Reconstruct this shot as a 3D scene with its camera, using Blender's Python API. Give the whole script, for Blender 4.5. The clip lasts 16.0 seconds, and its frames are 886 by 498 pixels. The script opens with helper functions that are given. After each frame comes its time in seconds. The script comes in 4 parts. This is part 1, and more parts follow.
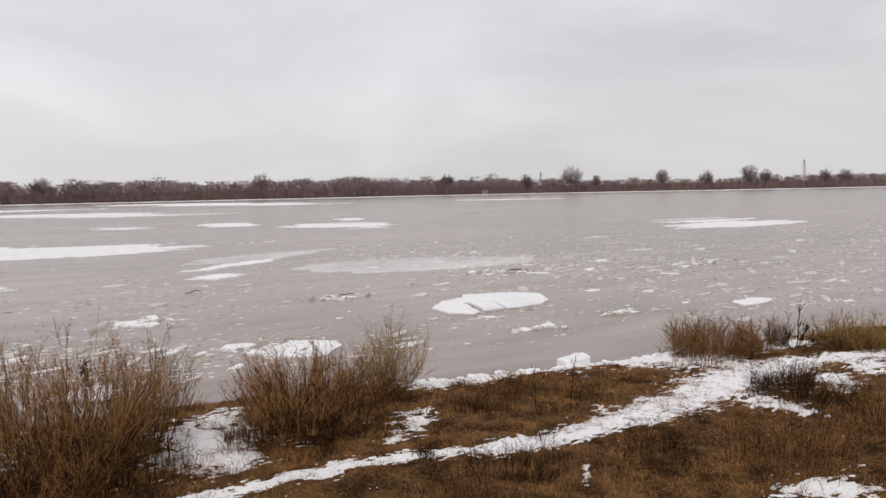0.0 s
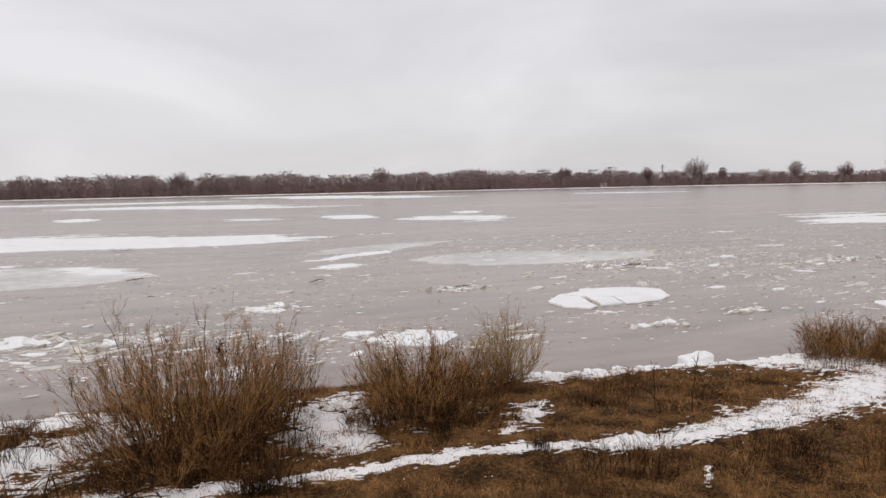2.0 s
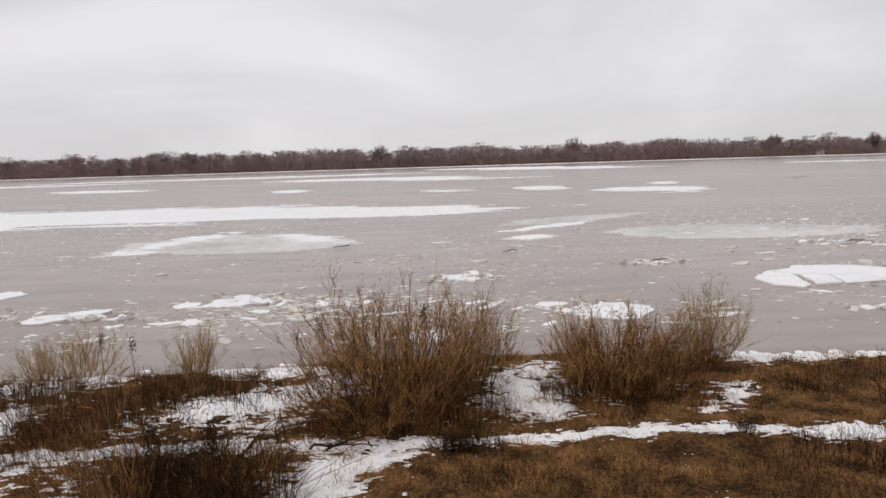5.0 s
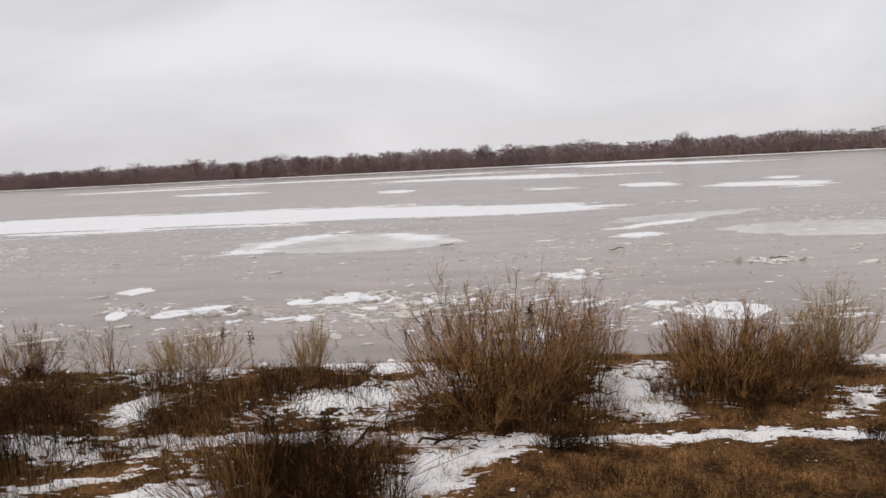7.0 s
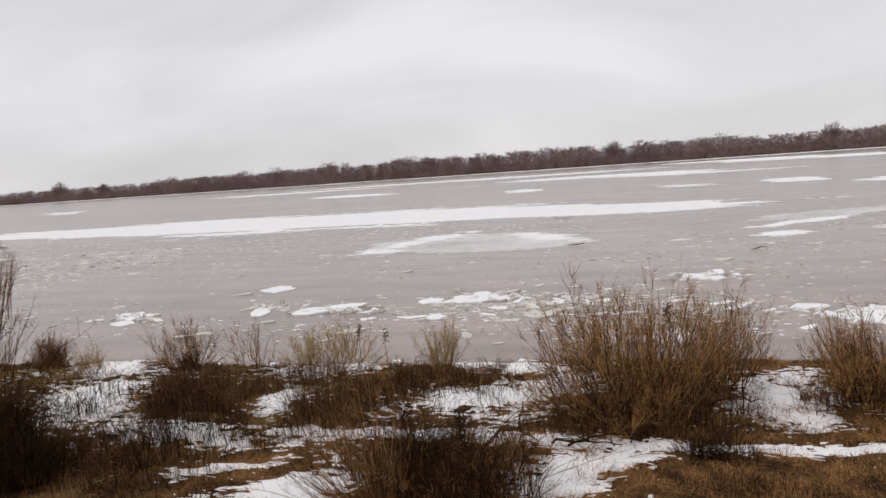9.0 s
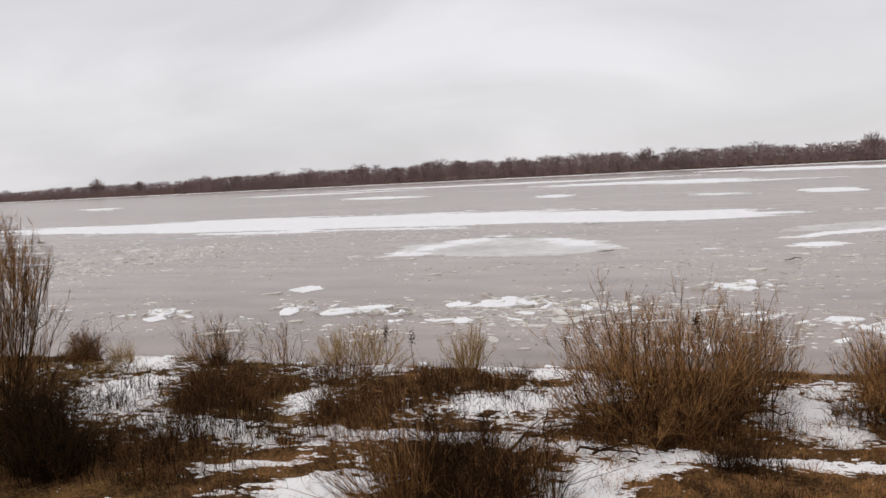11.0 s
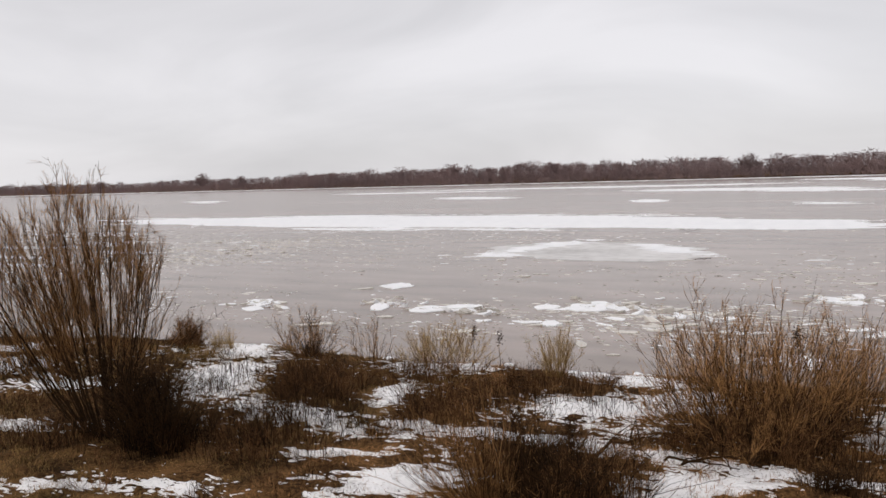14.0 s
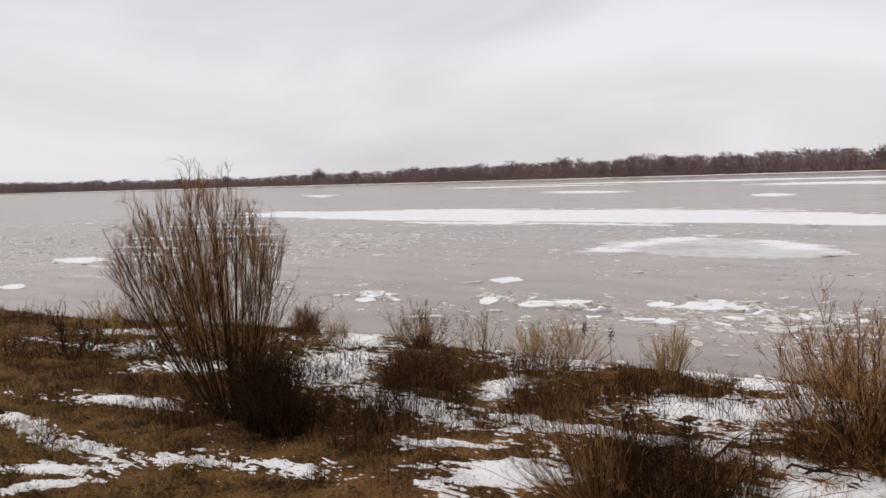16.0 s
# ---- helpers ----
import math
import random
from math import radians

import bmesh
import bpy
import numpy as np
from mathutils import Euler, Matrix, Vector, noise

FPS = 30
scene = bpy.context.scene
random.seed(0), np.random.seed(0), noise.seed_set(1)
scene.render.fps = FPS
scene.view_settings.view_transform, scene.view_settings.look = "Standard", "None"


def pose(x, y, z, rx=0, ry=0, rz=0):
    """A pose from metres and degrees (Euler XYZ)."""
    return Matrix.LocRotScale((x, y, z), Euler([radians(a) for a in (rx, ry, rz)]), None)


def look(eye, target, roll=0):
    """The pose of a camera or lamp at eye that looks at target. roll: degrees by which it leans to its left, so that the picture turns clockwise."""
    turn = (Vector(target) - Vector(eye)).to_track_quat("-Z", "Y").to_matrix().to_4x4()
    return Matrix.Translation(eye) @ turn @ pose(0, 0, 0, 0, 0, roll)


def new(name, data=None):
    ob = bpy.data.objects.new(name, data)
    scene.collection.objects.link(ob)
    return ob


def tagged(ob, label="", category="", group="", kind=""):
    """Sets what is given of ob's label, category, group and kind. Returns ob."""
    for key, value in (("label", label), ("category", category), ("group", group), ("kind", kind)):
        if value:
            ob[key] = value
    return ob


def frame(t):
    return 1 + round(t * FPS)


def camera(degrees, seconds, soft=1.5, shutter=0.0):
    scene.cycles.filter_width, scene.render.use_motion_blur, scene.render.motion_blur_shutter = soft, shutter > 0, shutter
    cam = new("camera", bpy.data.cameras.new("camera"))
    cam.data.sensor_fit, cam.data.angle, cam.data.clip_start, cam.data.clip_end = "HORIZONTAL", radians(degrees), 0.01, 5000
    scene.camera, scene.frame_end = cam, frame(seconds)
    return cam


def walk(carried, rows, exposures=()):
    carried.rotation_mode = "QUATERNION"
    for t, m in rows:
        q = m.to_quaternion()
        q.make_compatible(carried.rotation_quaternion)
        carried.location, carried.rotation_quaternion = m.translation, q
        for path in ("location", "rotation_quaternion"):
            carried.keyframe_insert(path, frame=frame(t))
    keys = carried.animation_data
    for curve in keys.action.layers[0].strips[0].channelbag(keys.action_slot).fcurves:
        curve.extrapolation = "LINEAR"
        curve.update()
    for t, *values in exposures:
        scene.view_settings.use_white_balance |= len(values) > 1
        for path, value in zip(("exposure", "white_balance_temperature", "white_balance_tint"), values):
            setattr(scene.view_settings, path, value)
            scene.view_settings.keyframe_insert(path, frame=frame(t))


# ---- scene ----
cam = camera(61.41, 16.0)
EYE = 5.6  # the eye above the river's level; x runs along the shore, y out over the river
# seconds, x, y, z from the first eye, turn, pitch, roll
ROWS = [
    (0.0, -0.000, 0.000, -0.000, -24.75, -4.79, -1.01),
    (0.5, -0.009, 0.003, -0.013, -21.98, -4.57, -0.93),
    (1.0, -0.002, -0.017, -0.024, -19.53, -4.62, -1.27),
    (1.5, -0.022, -0.035, -0.012, -18.30, -4.86, -1.10),
    (2.0, -0.060, -0.060, -0.023, -15.85, -5.16, -1.09),
    (2.5, -0.100, -0.093, -0.015, -13.67, -5.80, -0.93),
    (3.0, -0.156, -0.140, -0.011, -11.83, -6.07, -0.74),
    (3.5, -0.162, -0.153, -0.015, -8.92, -6.72, -1.05),
    (4.0, -0.184, -0.150, -0.017, -7.23, -7.07, -1.23),
    (4.5, -0.192, -0.137, -0.020, -3.79, -7.27, -1.93),
    (4.7, -0.212, -0.151, -0.023, -2.63, -7.06, -1.88),
    (6.8, -0.261, -0.252, -0.040, 5.80, -6.83, -2.65),
    (7.0, -0.269, -0.250, -0.050, 6.84, -6.77, -2.90),
    (7.5, -0.312, -0.242, -0.062, 9.38, -6.60, -3.26),
    (8.0, -0.334, -0.248, -0.054, 12.34, -6.50, -3.56),
    (8.5, -0.349, -0.273, -0.045, 15.19, -6.30, -3.96),
    (9.0, -0.358, -0.300, -0.035, 16.62, -6.22, -4.07),
    (9.2, -0.370, -0.320, -0.041, 17.78, -6.07, -4.28),
    (11.3, -0.337, -0.311, -0.026, 19.02, -5.67, -2.72),
    (11.5, -0.335, -0.316, -0.035, 18.93, -5.47, -2.14),
    (12.0, -0.319, -0.321, -0.049, 19.63, -5.63, -1.97),
    (12.5, -0.331, -0.357, -0.043, 20.98, -5.42, -1.84),
    (13.0, -0.345, -0.383, -0.027, 22.59, -5.25, -1.98),
    (13.5, -0.326, -0.418, -0.024, 23.66, -5.50, -2.02),
    (14.0, -0.331, -0.455, -0.020, 25.69, -5.50, -1.76),
    (14.5, -0.304, -0.488, -0.013, 27.71, -5.36, -1.81),
    (15.0, -0.304, -0.523, -0.012, 29.70, -5.58, -2.33),
    (15.5, -0.331, -0.538, -0.014, 32.14, -5.80, -1.87),
    (16.0, -0.334, -0.523, -0.002, 34.09, -5.70, -1.99),
]
walk(cam, [(t, pose(x, y, EYE + z, 90 + pitch, 0, yaw) @ pose(0, 0, 0, 0, 0, roll)) for t, x, y, z, yaw, pitch, roll in ROWS], ((0.0, 0.04, 6560, 11.3), (6.0, 0.04, 6550, 11.2), (16.0, 0.09, 6530, 11.0)))

# ---- light ----
world = bpy.data.worlds.new("overcast_sky")
scene.world = world
world.use_nodes = True
nt = world.node_tree
nt.nodes.clear()


def wnode(kind, **sets):
    n = nt.nodes.new(kind)
    for key, value in sets.items():
        n.inputs[key].default_value = value
    return n


sky = nt.nodes.new("ShaderNodeTexSky")
sky.sky_type, sky.sun_disc = "NISHITA", False
sky.sun_elevation, sky.sun_rotation = radians(28), radians(200)
clear = wnode("ShaderNodeBackground", Strength=0.05)
nt.links.new(sky.outputs[0], clear.inputs[0])
way = nt.nodes.new("ShaderNodeTexCoord")
stretch = wnode("ShaderNodeMapping", Scale=(1.0, 1.0, 3.2))
nt.links.new(way.outputs["Generated"], stretch.inputs[0])
cloud = wnode("ShaderNodeTexNoise", Scale=1.9, Detail=5.0, Roughness=0.5, Distortion=0.6)
nt.links.new(stretch.outputs[0], cloud.inputs[0])
tone = nt.nodes.new("ShaderNodeValToRGB")
tone.color_ramp.elements[0].position, tone.color_ramp.elements[0].color = 0.3, (0.640, 0.635, 0.654, 1)
tone.color_ramp.elements[1].position, tone.color_ramp.elements[1].color = 0.7, (0.86, 0.850, 0.874, 1)
nt.links.new(cloud.outputs[0], tone.inputs[0])
grey = wnode("ShaderNodeBackground", Strength=1.0)
nt.links.new(tone.outputs[0], grey.inputs[0])
both = wnode("ShaderNodeMixShader", Fac=0.88)
nt.links.new(clear.outputs[0], both.inputs[1])
nt.links.new(grey.outputs[0], both.inputs[2])
out = nt.nodes.new("ShaderNodeOutputWorld")
nt.links.new(both.outputs[0], out.inputs[0])

sun_data = bpy.data.lights.new("sun", "SUN")
sun_data.energy, sun_data.angle, sun_data.color = 0.85, radians(30), (1.0, 0.97, 0.93)
sun = new("sun", sun_data)
sun.matrix_world = look((0, 0, 60), (25, 25, 20))


# ---- materials ----
def material(name, dark, light, rough=0.9, scale=4.0, fine=40.0, bump=0.4, depth=0.02, island=0.0, metal=0.0, ior=1.45, spread=(0.35, 0.65), spec=0.5, lump=0.0):
    """A surface of two tones, mottled at two scales, with relief; island: share of a shade of its own for every piece."""
    m = bpy.data.materials.new(name)
    m.use_nodes = True
    t = m.node_tree
    p = t.nodes["Principled BSDF"]
    p.inputs["Roughness"].default_value, p.inputs["Metallic"].default_value = rough, metal
    p.inputs["IOR"].default_value, p.inputs["Specular IOR Level"].default_value = ior, spec
    where = t.nodes.new("ShaderNodeNewGeometry")
    big, small = t.nodes.new("ShaderNodeTexNoise"), t.nodes.new("ShaderNodeTexNoise")
    for n, s, d in ((big, scale, 4.0), (small, fine, 6.0)):
        n.inputs["Scale"].default_value, n.inputs["Detail"].default_value = s, d
        t.links.new(where.outputs["Position"], n.inputs["Vector"])
    mixed = t.nodes.new("ShaderNodeMath")
    mixed.operation = "MULTIPLY_ADD"
    mixed.inputs[1].default_value = 0.5
    halved = t.nodes.new("ShaderNodeMath")
    halved.operation = "MULTIPLY"
    halved.inputs[1].default_value = 0.5
    t.links.new(small.outputs[0], halved.inputs[0])
    t.links.new(big.outputs[0], mixed.inputs[0])
    t.links.new(halved.outputs[0], mixed.inputs[2])
    value = mixed
    if island:
        own = t.nodes.new("ShaderNodeMath")
        own.operation = "MULTIPLY_ADD"
        own.inputs[1].default_value = island
        shift = t.nodes.new("ShaderNodeMath")
        shift.operation = "ADD"
        shift.inputs[1].default_value = -island / 2
        t.links.new(where.outputs["Random Per Island"], own.inputs[0])
        t.links.new(mixed.outputs[0], own.inputs[2])
        t.links.new(own.outputs[0], shift.inputs[0])
        value = shift
    ramp = t.nodes.new("ShaderNodeValToRGB")
    ramp.color_ramp.elements[0].position, ramp.color_ramp.elements[0].color = spread[0], (*dark, 1)
    ramp.color_ramp.elements[1].position, ramp.color_ramp.elements[1].color = spread[1], (*light, 1)
    t.links.new(value.outputs[0], ramp.inputs[0])
    t.links.new(ramp.outputs[0], p.inputs["Base Color"])
    if bump:
        b = t.nodes.new("ShaderNodeBump")
        b.inputs["Strength"].default_value, b.inputs["Distance"].default_value = bump, depth
        t.links.new(small.outputs[0], b.inputs["Height"])
        t.links.new(b.outputs[0], p.inputs["Normal"])
    return m


EARTH = material("dead_grass_litter", (0.028, 0.0148, 0.0068), (0.170, 0.088, 0.035), 0.95, 1.5, 14.0, 0.9, 0.04, spec=0.06, spread=(0.40, 0.60))
GRASS = material("dry_grass", (0.038, 0.0190, 0.0085), (0.43, 0.222, 0.087), 0.85, 1.5, 4.0, 0, island=0.26, spec=0.04, spread=(0.40, 0.64))
SNOW = material("old_snow", (0.60, 0.575, 0.570), (0.95, 0.930, 0.925), 0.75, 1.6, 16.0, 0.9, 0.05, spread=(0.3, 0.5))
TRODDEN = material("trodden_snow", (0.15, 0.105, 0.078), (0.93, 0.912, 0.915), 0.8, 3.5, 40.0, 0.9, 0.02, spread=(0.37, 0.445))
ICE = material("snowy_ice", (0.74, 0.745, 0.76), (0.92, 0.915, 0.92), 0.6, 0.8, 9.0, 0.4, 0.03, spread=(0.3, 0.55))
WET_ICE = material("wet_ice", (0.44, 0.405, 0.36), (0.76, 0.715, 0.655), 0.45, 0.35, 3.0, 0.3, 0.02, island=0.5, spread=(0.3, 0.75))
SLUSH = material("slush", (0.42, 0.40, 0.38), (0.74, 0.72, 0.705), 0.5, 0.16, 1.2, 0.2, 0.02, spread=(0.36, 0.62))
# bark tone lowered further to put the bushes' inner shade into the colour
BARK = material("willow_bark", (0.011, 0.0065, 0.004), (0.060, 0.033, 0.016), 0.85, 1.6, 30.0, 0, island=0.4, spec=0.06)
TWIG = material("willow_twig", (0.085, 0.041, 0.016), (0.45, 0.236, 0.093), 0.75, 1.6, 30.0, 0, island=0.5, spec=0.06)
PALE_TWIG = material("pale_willow_twig", (0.16, 0.096, 0.034), (0.46, 0.295, 0.105), 0.75, 1.6, 30.0, 0, island=0.5, spec=0.06)
RUST = material("rusty_twig", (0.040, 0.0195, 0.009), (0.235, 0.115, 0.048), 0.85, 1.6, 30.0, 0, island=0.5, spec=0.06)
# dark dead stalks; part of the near-black is painted shade from inside the clumps
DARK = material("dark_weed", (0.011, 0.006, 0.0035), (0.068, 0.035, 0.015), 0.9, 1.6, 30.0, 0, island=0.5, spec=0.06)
# brown wood, with the distance haze mixed into its pale purplish base colour
HAZED_WOOD = material("hazed_wood", (0.205, 0.152, 0.150), (0.300, 0.212, 0.200), 0.9, 0.02, 0.25, 0, island=0.08, spec=0.03)
BRANCH = material("willow_branch", (0.024, 0.0125, 0.0065), (0.145, 0.076, 0.033), 0.8, 1.6, 30.0, 0, island=0.5, spec=0.05)
DEAD_LEAF = material("dead_leaf", (0.012, 0.007, 0.004), (0.07, 0.032, 0.013), 0.8, 2.0, 30.0, 0, island=0.5, spec=0.05)
MEADOW = material("olive_dry_grass", (0.028, 0.0165, 0.0068), (0.33, 0.198, 0.076), 0.85, 1.5, 4.0, 0, island=0.30, spec=0.04, spread=(0.40, 0.64))
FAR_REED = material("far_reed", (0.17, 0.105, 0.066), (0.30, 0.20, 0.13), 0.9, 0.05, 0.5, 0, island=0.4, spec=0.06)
STEEL = material("weathered_steel", (0.16, 0.165, 0.17), (0.24, 0.245, 0.25), 0.6, 0.3, 3.0, 0, metal=0.4)
PLASTER = material("pale_plaster", (0.42, 0.36, 0.34), (0.55, 0.49, 0.46), 0.9, 0.5, 5.0, 0)


def water_material():
    m = bpy.data.materials.new("muddy_river_water")
    m.use_nodes = True
    t = m.node_tree
    p = t.nodes["Principled BSDF"]
    where = t.nodes.new("ShaderNodeNewGeometry")
    slow, quick = t.nodes.new("ShaderNodeTexNoise"), t.nodes.new("ShaderNodeTexNoise")
    far_map = t.nodes.new("ShaderNodeMapping")
    far_map.inputs["Scale"].default_value = (0.012, 0.035, 1.0)
    t.links.new(where.outputs["Position"], far_map.inputs[0])
    t.links.new(far_map.outputs[0], slow.inputs["Vector"])
    slow.inputs["Scale"].default_value, slow.inputs["Detail"].default_value = 1.0, 6.0
    t.links.new(where.outputs["Position"], quick.inputs["Vector"])
    quick.inputs["Scale"].default_value, quick.inputs["Detail"].default_value = 1.6, 5.0
    mid_map, mid = t.nodes.new("ShaderNodeMapping"), t.nodes.new("ShaderNodeTexNoise")
    mid_map.inputs["Scale"].default_value = (0.16, 0.55, 1.0)
    t.links.new(where.outputs["Position"], mid_map.inputs[0])
    t.links.new(mid_map.outputs[0], mid.inputs["Vector"])
    mid.inputs["Scale"].default_value, mid.inputs["Detail"].default_value = 1.0, 7.0
    both = t.nodes.new("ShaderNodeMix")
    both.inputs["Factor"].default_value = 0.5
    t.links.new(slow.outputs[0], both.inputs["A"])
    t.links.new(mid.outputs[0], both.inputs["B"])
    ramp = t.nodes.new("ShaderNodeValToRGB")
    ramp.color_ramp.elements[0].position, ramp.color_ramp.elements[0].color = 0.38, (0.214, 0.171, 0.144, 1)
    ramp.color_ramp.elements[1].position, ramp.color_ramp.elements[1].color = 0.60, (0.348, 0.277, 0.243, 1)
    t.links.new(both.outputs["Result"], ramp.inputs[0])
    t.links.new(ramp.outputs[0], p.inputs["Base Color"])
    p.inputs["IOR"].default_value, p.inputs["Roughness"].default_value = 1.33, 0.23
    b = t.nodes.new("ShaderNodeBump")
    b.inputs["Strength"].default_value, b.inputs["Distance"].default_value = 0.35, 0.05
    t.links.new(quick.outputs[0], b.inputs["Height"])
    t.links.new(b.outputs[0], p.inputs["Normal"])
    return m


WATER = water_material()


# ---- shapes ----
def smooth(a, b, x):
    k = np.clip((x - a) / (b - a), 0, 1)
    return k * k * (3 - 2 * k)


def value_noise(x, y, seed=0):
    """Smooth noise from 0 to 1 over arrays."""
    x, y = np.asarray(x, float), np.asarray(y, float)
    xi, yi = np.floor(x), np.floor(y)
    fx, fy = x - xi, y - yi
    fx, fy = fx * fx * (3 - 2 * fx), fy * fy * (3 - 2 * fy)

    def corner(a, b):
        h = np.sin(a * 127.1 + b * 311.7 + seed * 74.7) * 43758.5453
        return h - np.floor(h)

    low = corner(xi, yi) * (1 - fx) + corner(xi + 1, yi) * fx
    high = corner(xi, yi + 1) * (1 - fx) + corner(xi + 1, yi + 1) * fx
    return low * (1 - fy) + high * fy


def rough_noise(x, y, seed=0):
    """Four octaves, about -1 to 1."""
    total, gain = 0, 0.5
    for k in range(4):
        total = total + gain * (2 * value_noise(x * 2 ** k, y * 2 ** k, seed + 13 * k) - 1)
        gain *= 0.55
    return total


def shore(x):
    """How far out the near shore runs."""
    return 19.0 + 0.75 * np.cos((x + 2) * 0.115) + 0.35 * np.sin(x * 0.31 + 1.0) - 0.18 * np.clip(-x - 24, 0, 45)


def far_shore(x):
    return np.interp(x, (-4000, -930, -670, -450, -310, -200, 0, 190, 275, 360, 430, 700, 4000), (480, 466, 462, 449, 436, 427, 420, 413, 397, 362, 345, 330, 330))


def ground_height(x, y):
    x, y = np.asarray(x, float), np.asarray(y, float)
    s = shore(x) - y
    z = np.where(s > 0, 0.26 * smooth(0, 1.1, s) + 0.062 * np.clip(s, 0, 14), 0.22 * np.clip(s, -12, 0))
    away = np.clip((-x - 3) * 0.3, 0, 8)
    z = z + 2.9 * smooth(6.0, -0.8, y + away)
    z = z + smooth(0, 1.5, s) * (0.09 * rough_noise(x * 0.6, y * 0.6, 3) + 0.05 * (2 * value_noise(x * 2.1, y * 2.1, 4) - 1))
    beyond = y - far_shore(x)
    return np.where(beyond > -14, np.maximum(z, np.clip(beyond, -12, 0) * 0.2 + 1.2 * smooth(0, 8, beyond)), z)


def mesh(name, verts, faces, mat, soft=False):
    me = bpy.data.meshes.new(name)
    if isinstance(faces, np.ndarray):
        n, k = faces.shape
        me.vertices.add(len(verts))
        me.vertices.foreach_set("co", np.asarray(verts, np.float32).ravel())
        me.loops.add(n * k)
        me.loops.foreach_set("vertex_index", faces.astype(np.int32).ravel())
        me.polygons.add(n)
        me.polygons.foreach_set("loop_start", np.arange(0, n * k, k, dtype=np.int32))
        me.update(calc_edges=True)
    else:
        me.from_pydata([tuple(v) for v in verts], [], faces)
        me.update()
    if soft:
        me.polygons.foreach_set("use_smooth", np.ones(len(me.polygons), bool))
    me.materials.append(mat)
    return me


def grid(xs, ys, height):
    gx, gy = np.meshgrid(xs, ys)
    verts = np.stack([gx.ravel(), gy.ravel(), height(gx, gy).ravel()], 1)
    i = (np.arange(len(ys) - 1)[:, None] * len(xs) + np.arange(len(xs) - 1)[None, :]).ravel()
    return verts, np.stack([i, i + 1, i + 1 + len(xs), i + len(xs)], 1)


def tubes(points, radii, sides=3):
    """points (n, s, 3), radii (n, s): n tapered rods."""
    n, s, _ = points.shape
    along = np.gradient(points, axis=1)
    along /= np.linalg.norm(along, axis=2, keepdims=True) + 1e-9
    helper = np.where(np.abs(along[..., 2:3]) > 0.8, np.array([1.0, 0, 0]), np.array([0, 0, 1.0]))
    a = np.cross(along, helper)
    a /= np.linalg.norm(a, axis=2, keepdims=True) + 1e-9
    b = np.cross(along, a)
    turn = 2 * np.pi * np.arange(sides) / sides
    ring = points[:, :, None] + radii[:, :, None, None] * (np.cos(turn)[:, None] * a[:, :, None] + np.sin(turn)[:, None] * b[:, :, None])
    verts = ring.reshape(-1, 3)
    first = (np.arange(n)[:, None, None] * s * sides + np.arange(s - 1)[None, :, None] * sides)
    k = np.arange(sides)[None, None, :]
    k2 = (k + 1) % sides
    quads = np.stack([first + k, first + k2, first + sides + k2, first + sides + k], -1).reshape(-1, 4)
    return verts, quads


def spikes(lines, girth):
    """lines (n, 2, 3), girth (n,): n fine twigs that end in a point."""
    n = len(lines)
    along = lines[:, 1] - lines[:, 0]
    along /= np.linalg.norm(along, axis=1, keepdims=True) + 1e-9
    helper = np.where(np.abs(along[:, 2:3]) > 0.8, np.array([1.0, 0, 0]), np.array([0, 0, 1.0]))
    a = np.cross(along, helper)
    a /= np.linalg.norm(a, axis=1, keepdims=True) + 1e-9
    b = np.cross(along, a)
    turn = 2 * np.pi * np.arange(3) / 3
    ring = lines[:, :1] + girth[:, None, None] * (np.cos(turn)[None, :, None] * a[:, None] + np.sin(turn)[None, :, None] * b[:, None])
    verts = np.concatenate([ring, lines[:, 1:]], 1).reshape(-1, 3)
    i = np.arange(n) * 4
    return verts, np.concatenate([np.stack([i, i + 1, i + 3], 1), np.stack([i + 1, i + 2, i + 3], 1), np.stack([i + 2, i, i + 3], 1)])


def part(name, me, parent, label=""):
    ob = new(name, me)
    ob.parent = parent
    return tagged(ob, label)


# ---- ground and river ----
near_x = np.arange(-44, 34, 0.16)
near_y = np.concatenate([np.arange(-3, 4, 0.5), np.arange(4, 21.5, 0.13)])
far_x = np.concatenate([[-4500, -3000, -2000], np.arange(-1400, -60, 40), [-58, -52, -48], near_x, [36, 40, 46, 58], np.arange(80, 1400, 40), [2000, 3000, 4500]])
far_y = np.concatenate([[-4500, -2000, -800, -300, -100, -40, -15, -7], near_y, [24, 30, 45, 80, 160, 260], np.arange(300, 500, 6), [520, 700, 1200, 2500, 4500]])
verts, quads = grid(far_x, far_y, ground_height)
tagged(new("ground", mesh("ground", verts, quads, EARTH, True)), "brown river bank of matted dead grass and earth", "ground", kind="structure")
verts, quads = grid(np.array([-4500, -600, -100, 0, 100, 600, 4500.0]), np.array([10, 40, 120, 300, 520, 4500.0]), lambda x, y: 0 * x)
tagged(new("water", mesh("water", verts, quads, WATER)), "grey-brown muddy river water with drifting ice", "water", kind="structure")

# ---- snow ----
SNOWS = []


def inside(x, y, patch):
    """1 in the middle of a patch, 0 at its ragged edge, below 0 outside."""
    cx, cy, ax, ay, bx, by, ragged, seed = patch
    det = ax * by - ay * bx
    p = ((x - cx) * by - (y - cy) * bx) / det
    q = ((y - cy) * ax - (x - cx) * ay) / det
    broken = 1.1 * ragged * rough_noise(x * 1.5, y * 1.5, seed) + 1.0 * ragged * rough_noise(x * 4.5, y * 8.5, seed + 5) + (0.12 + 0.95 * ragged) * rough_noise(x * 8, y * 24, seed + 6)
    return 0.92 - np.sqrt(p * p + q * q) + broken


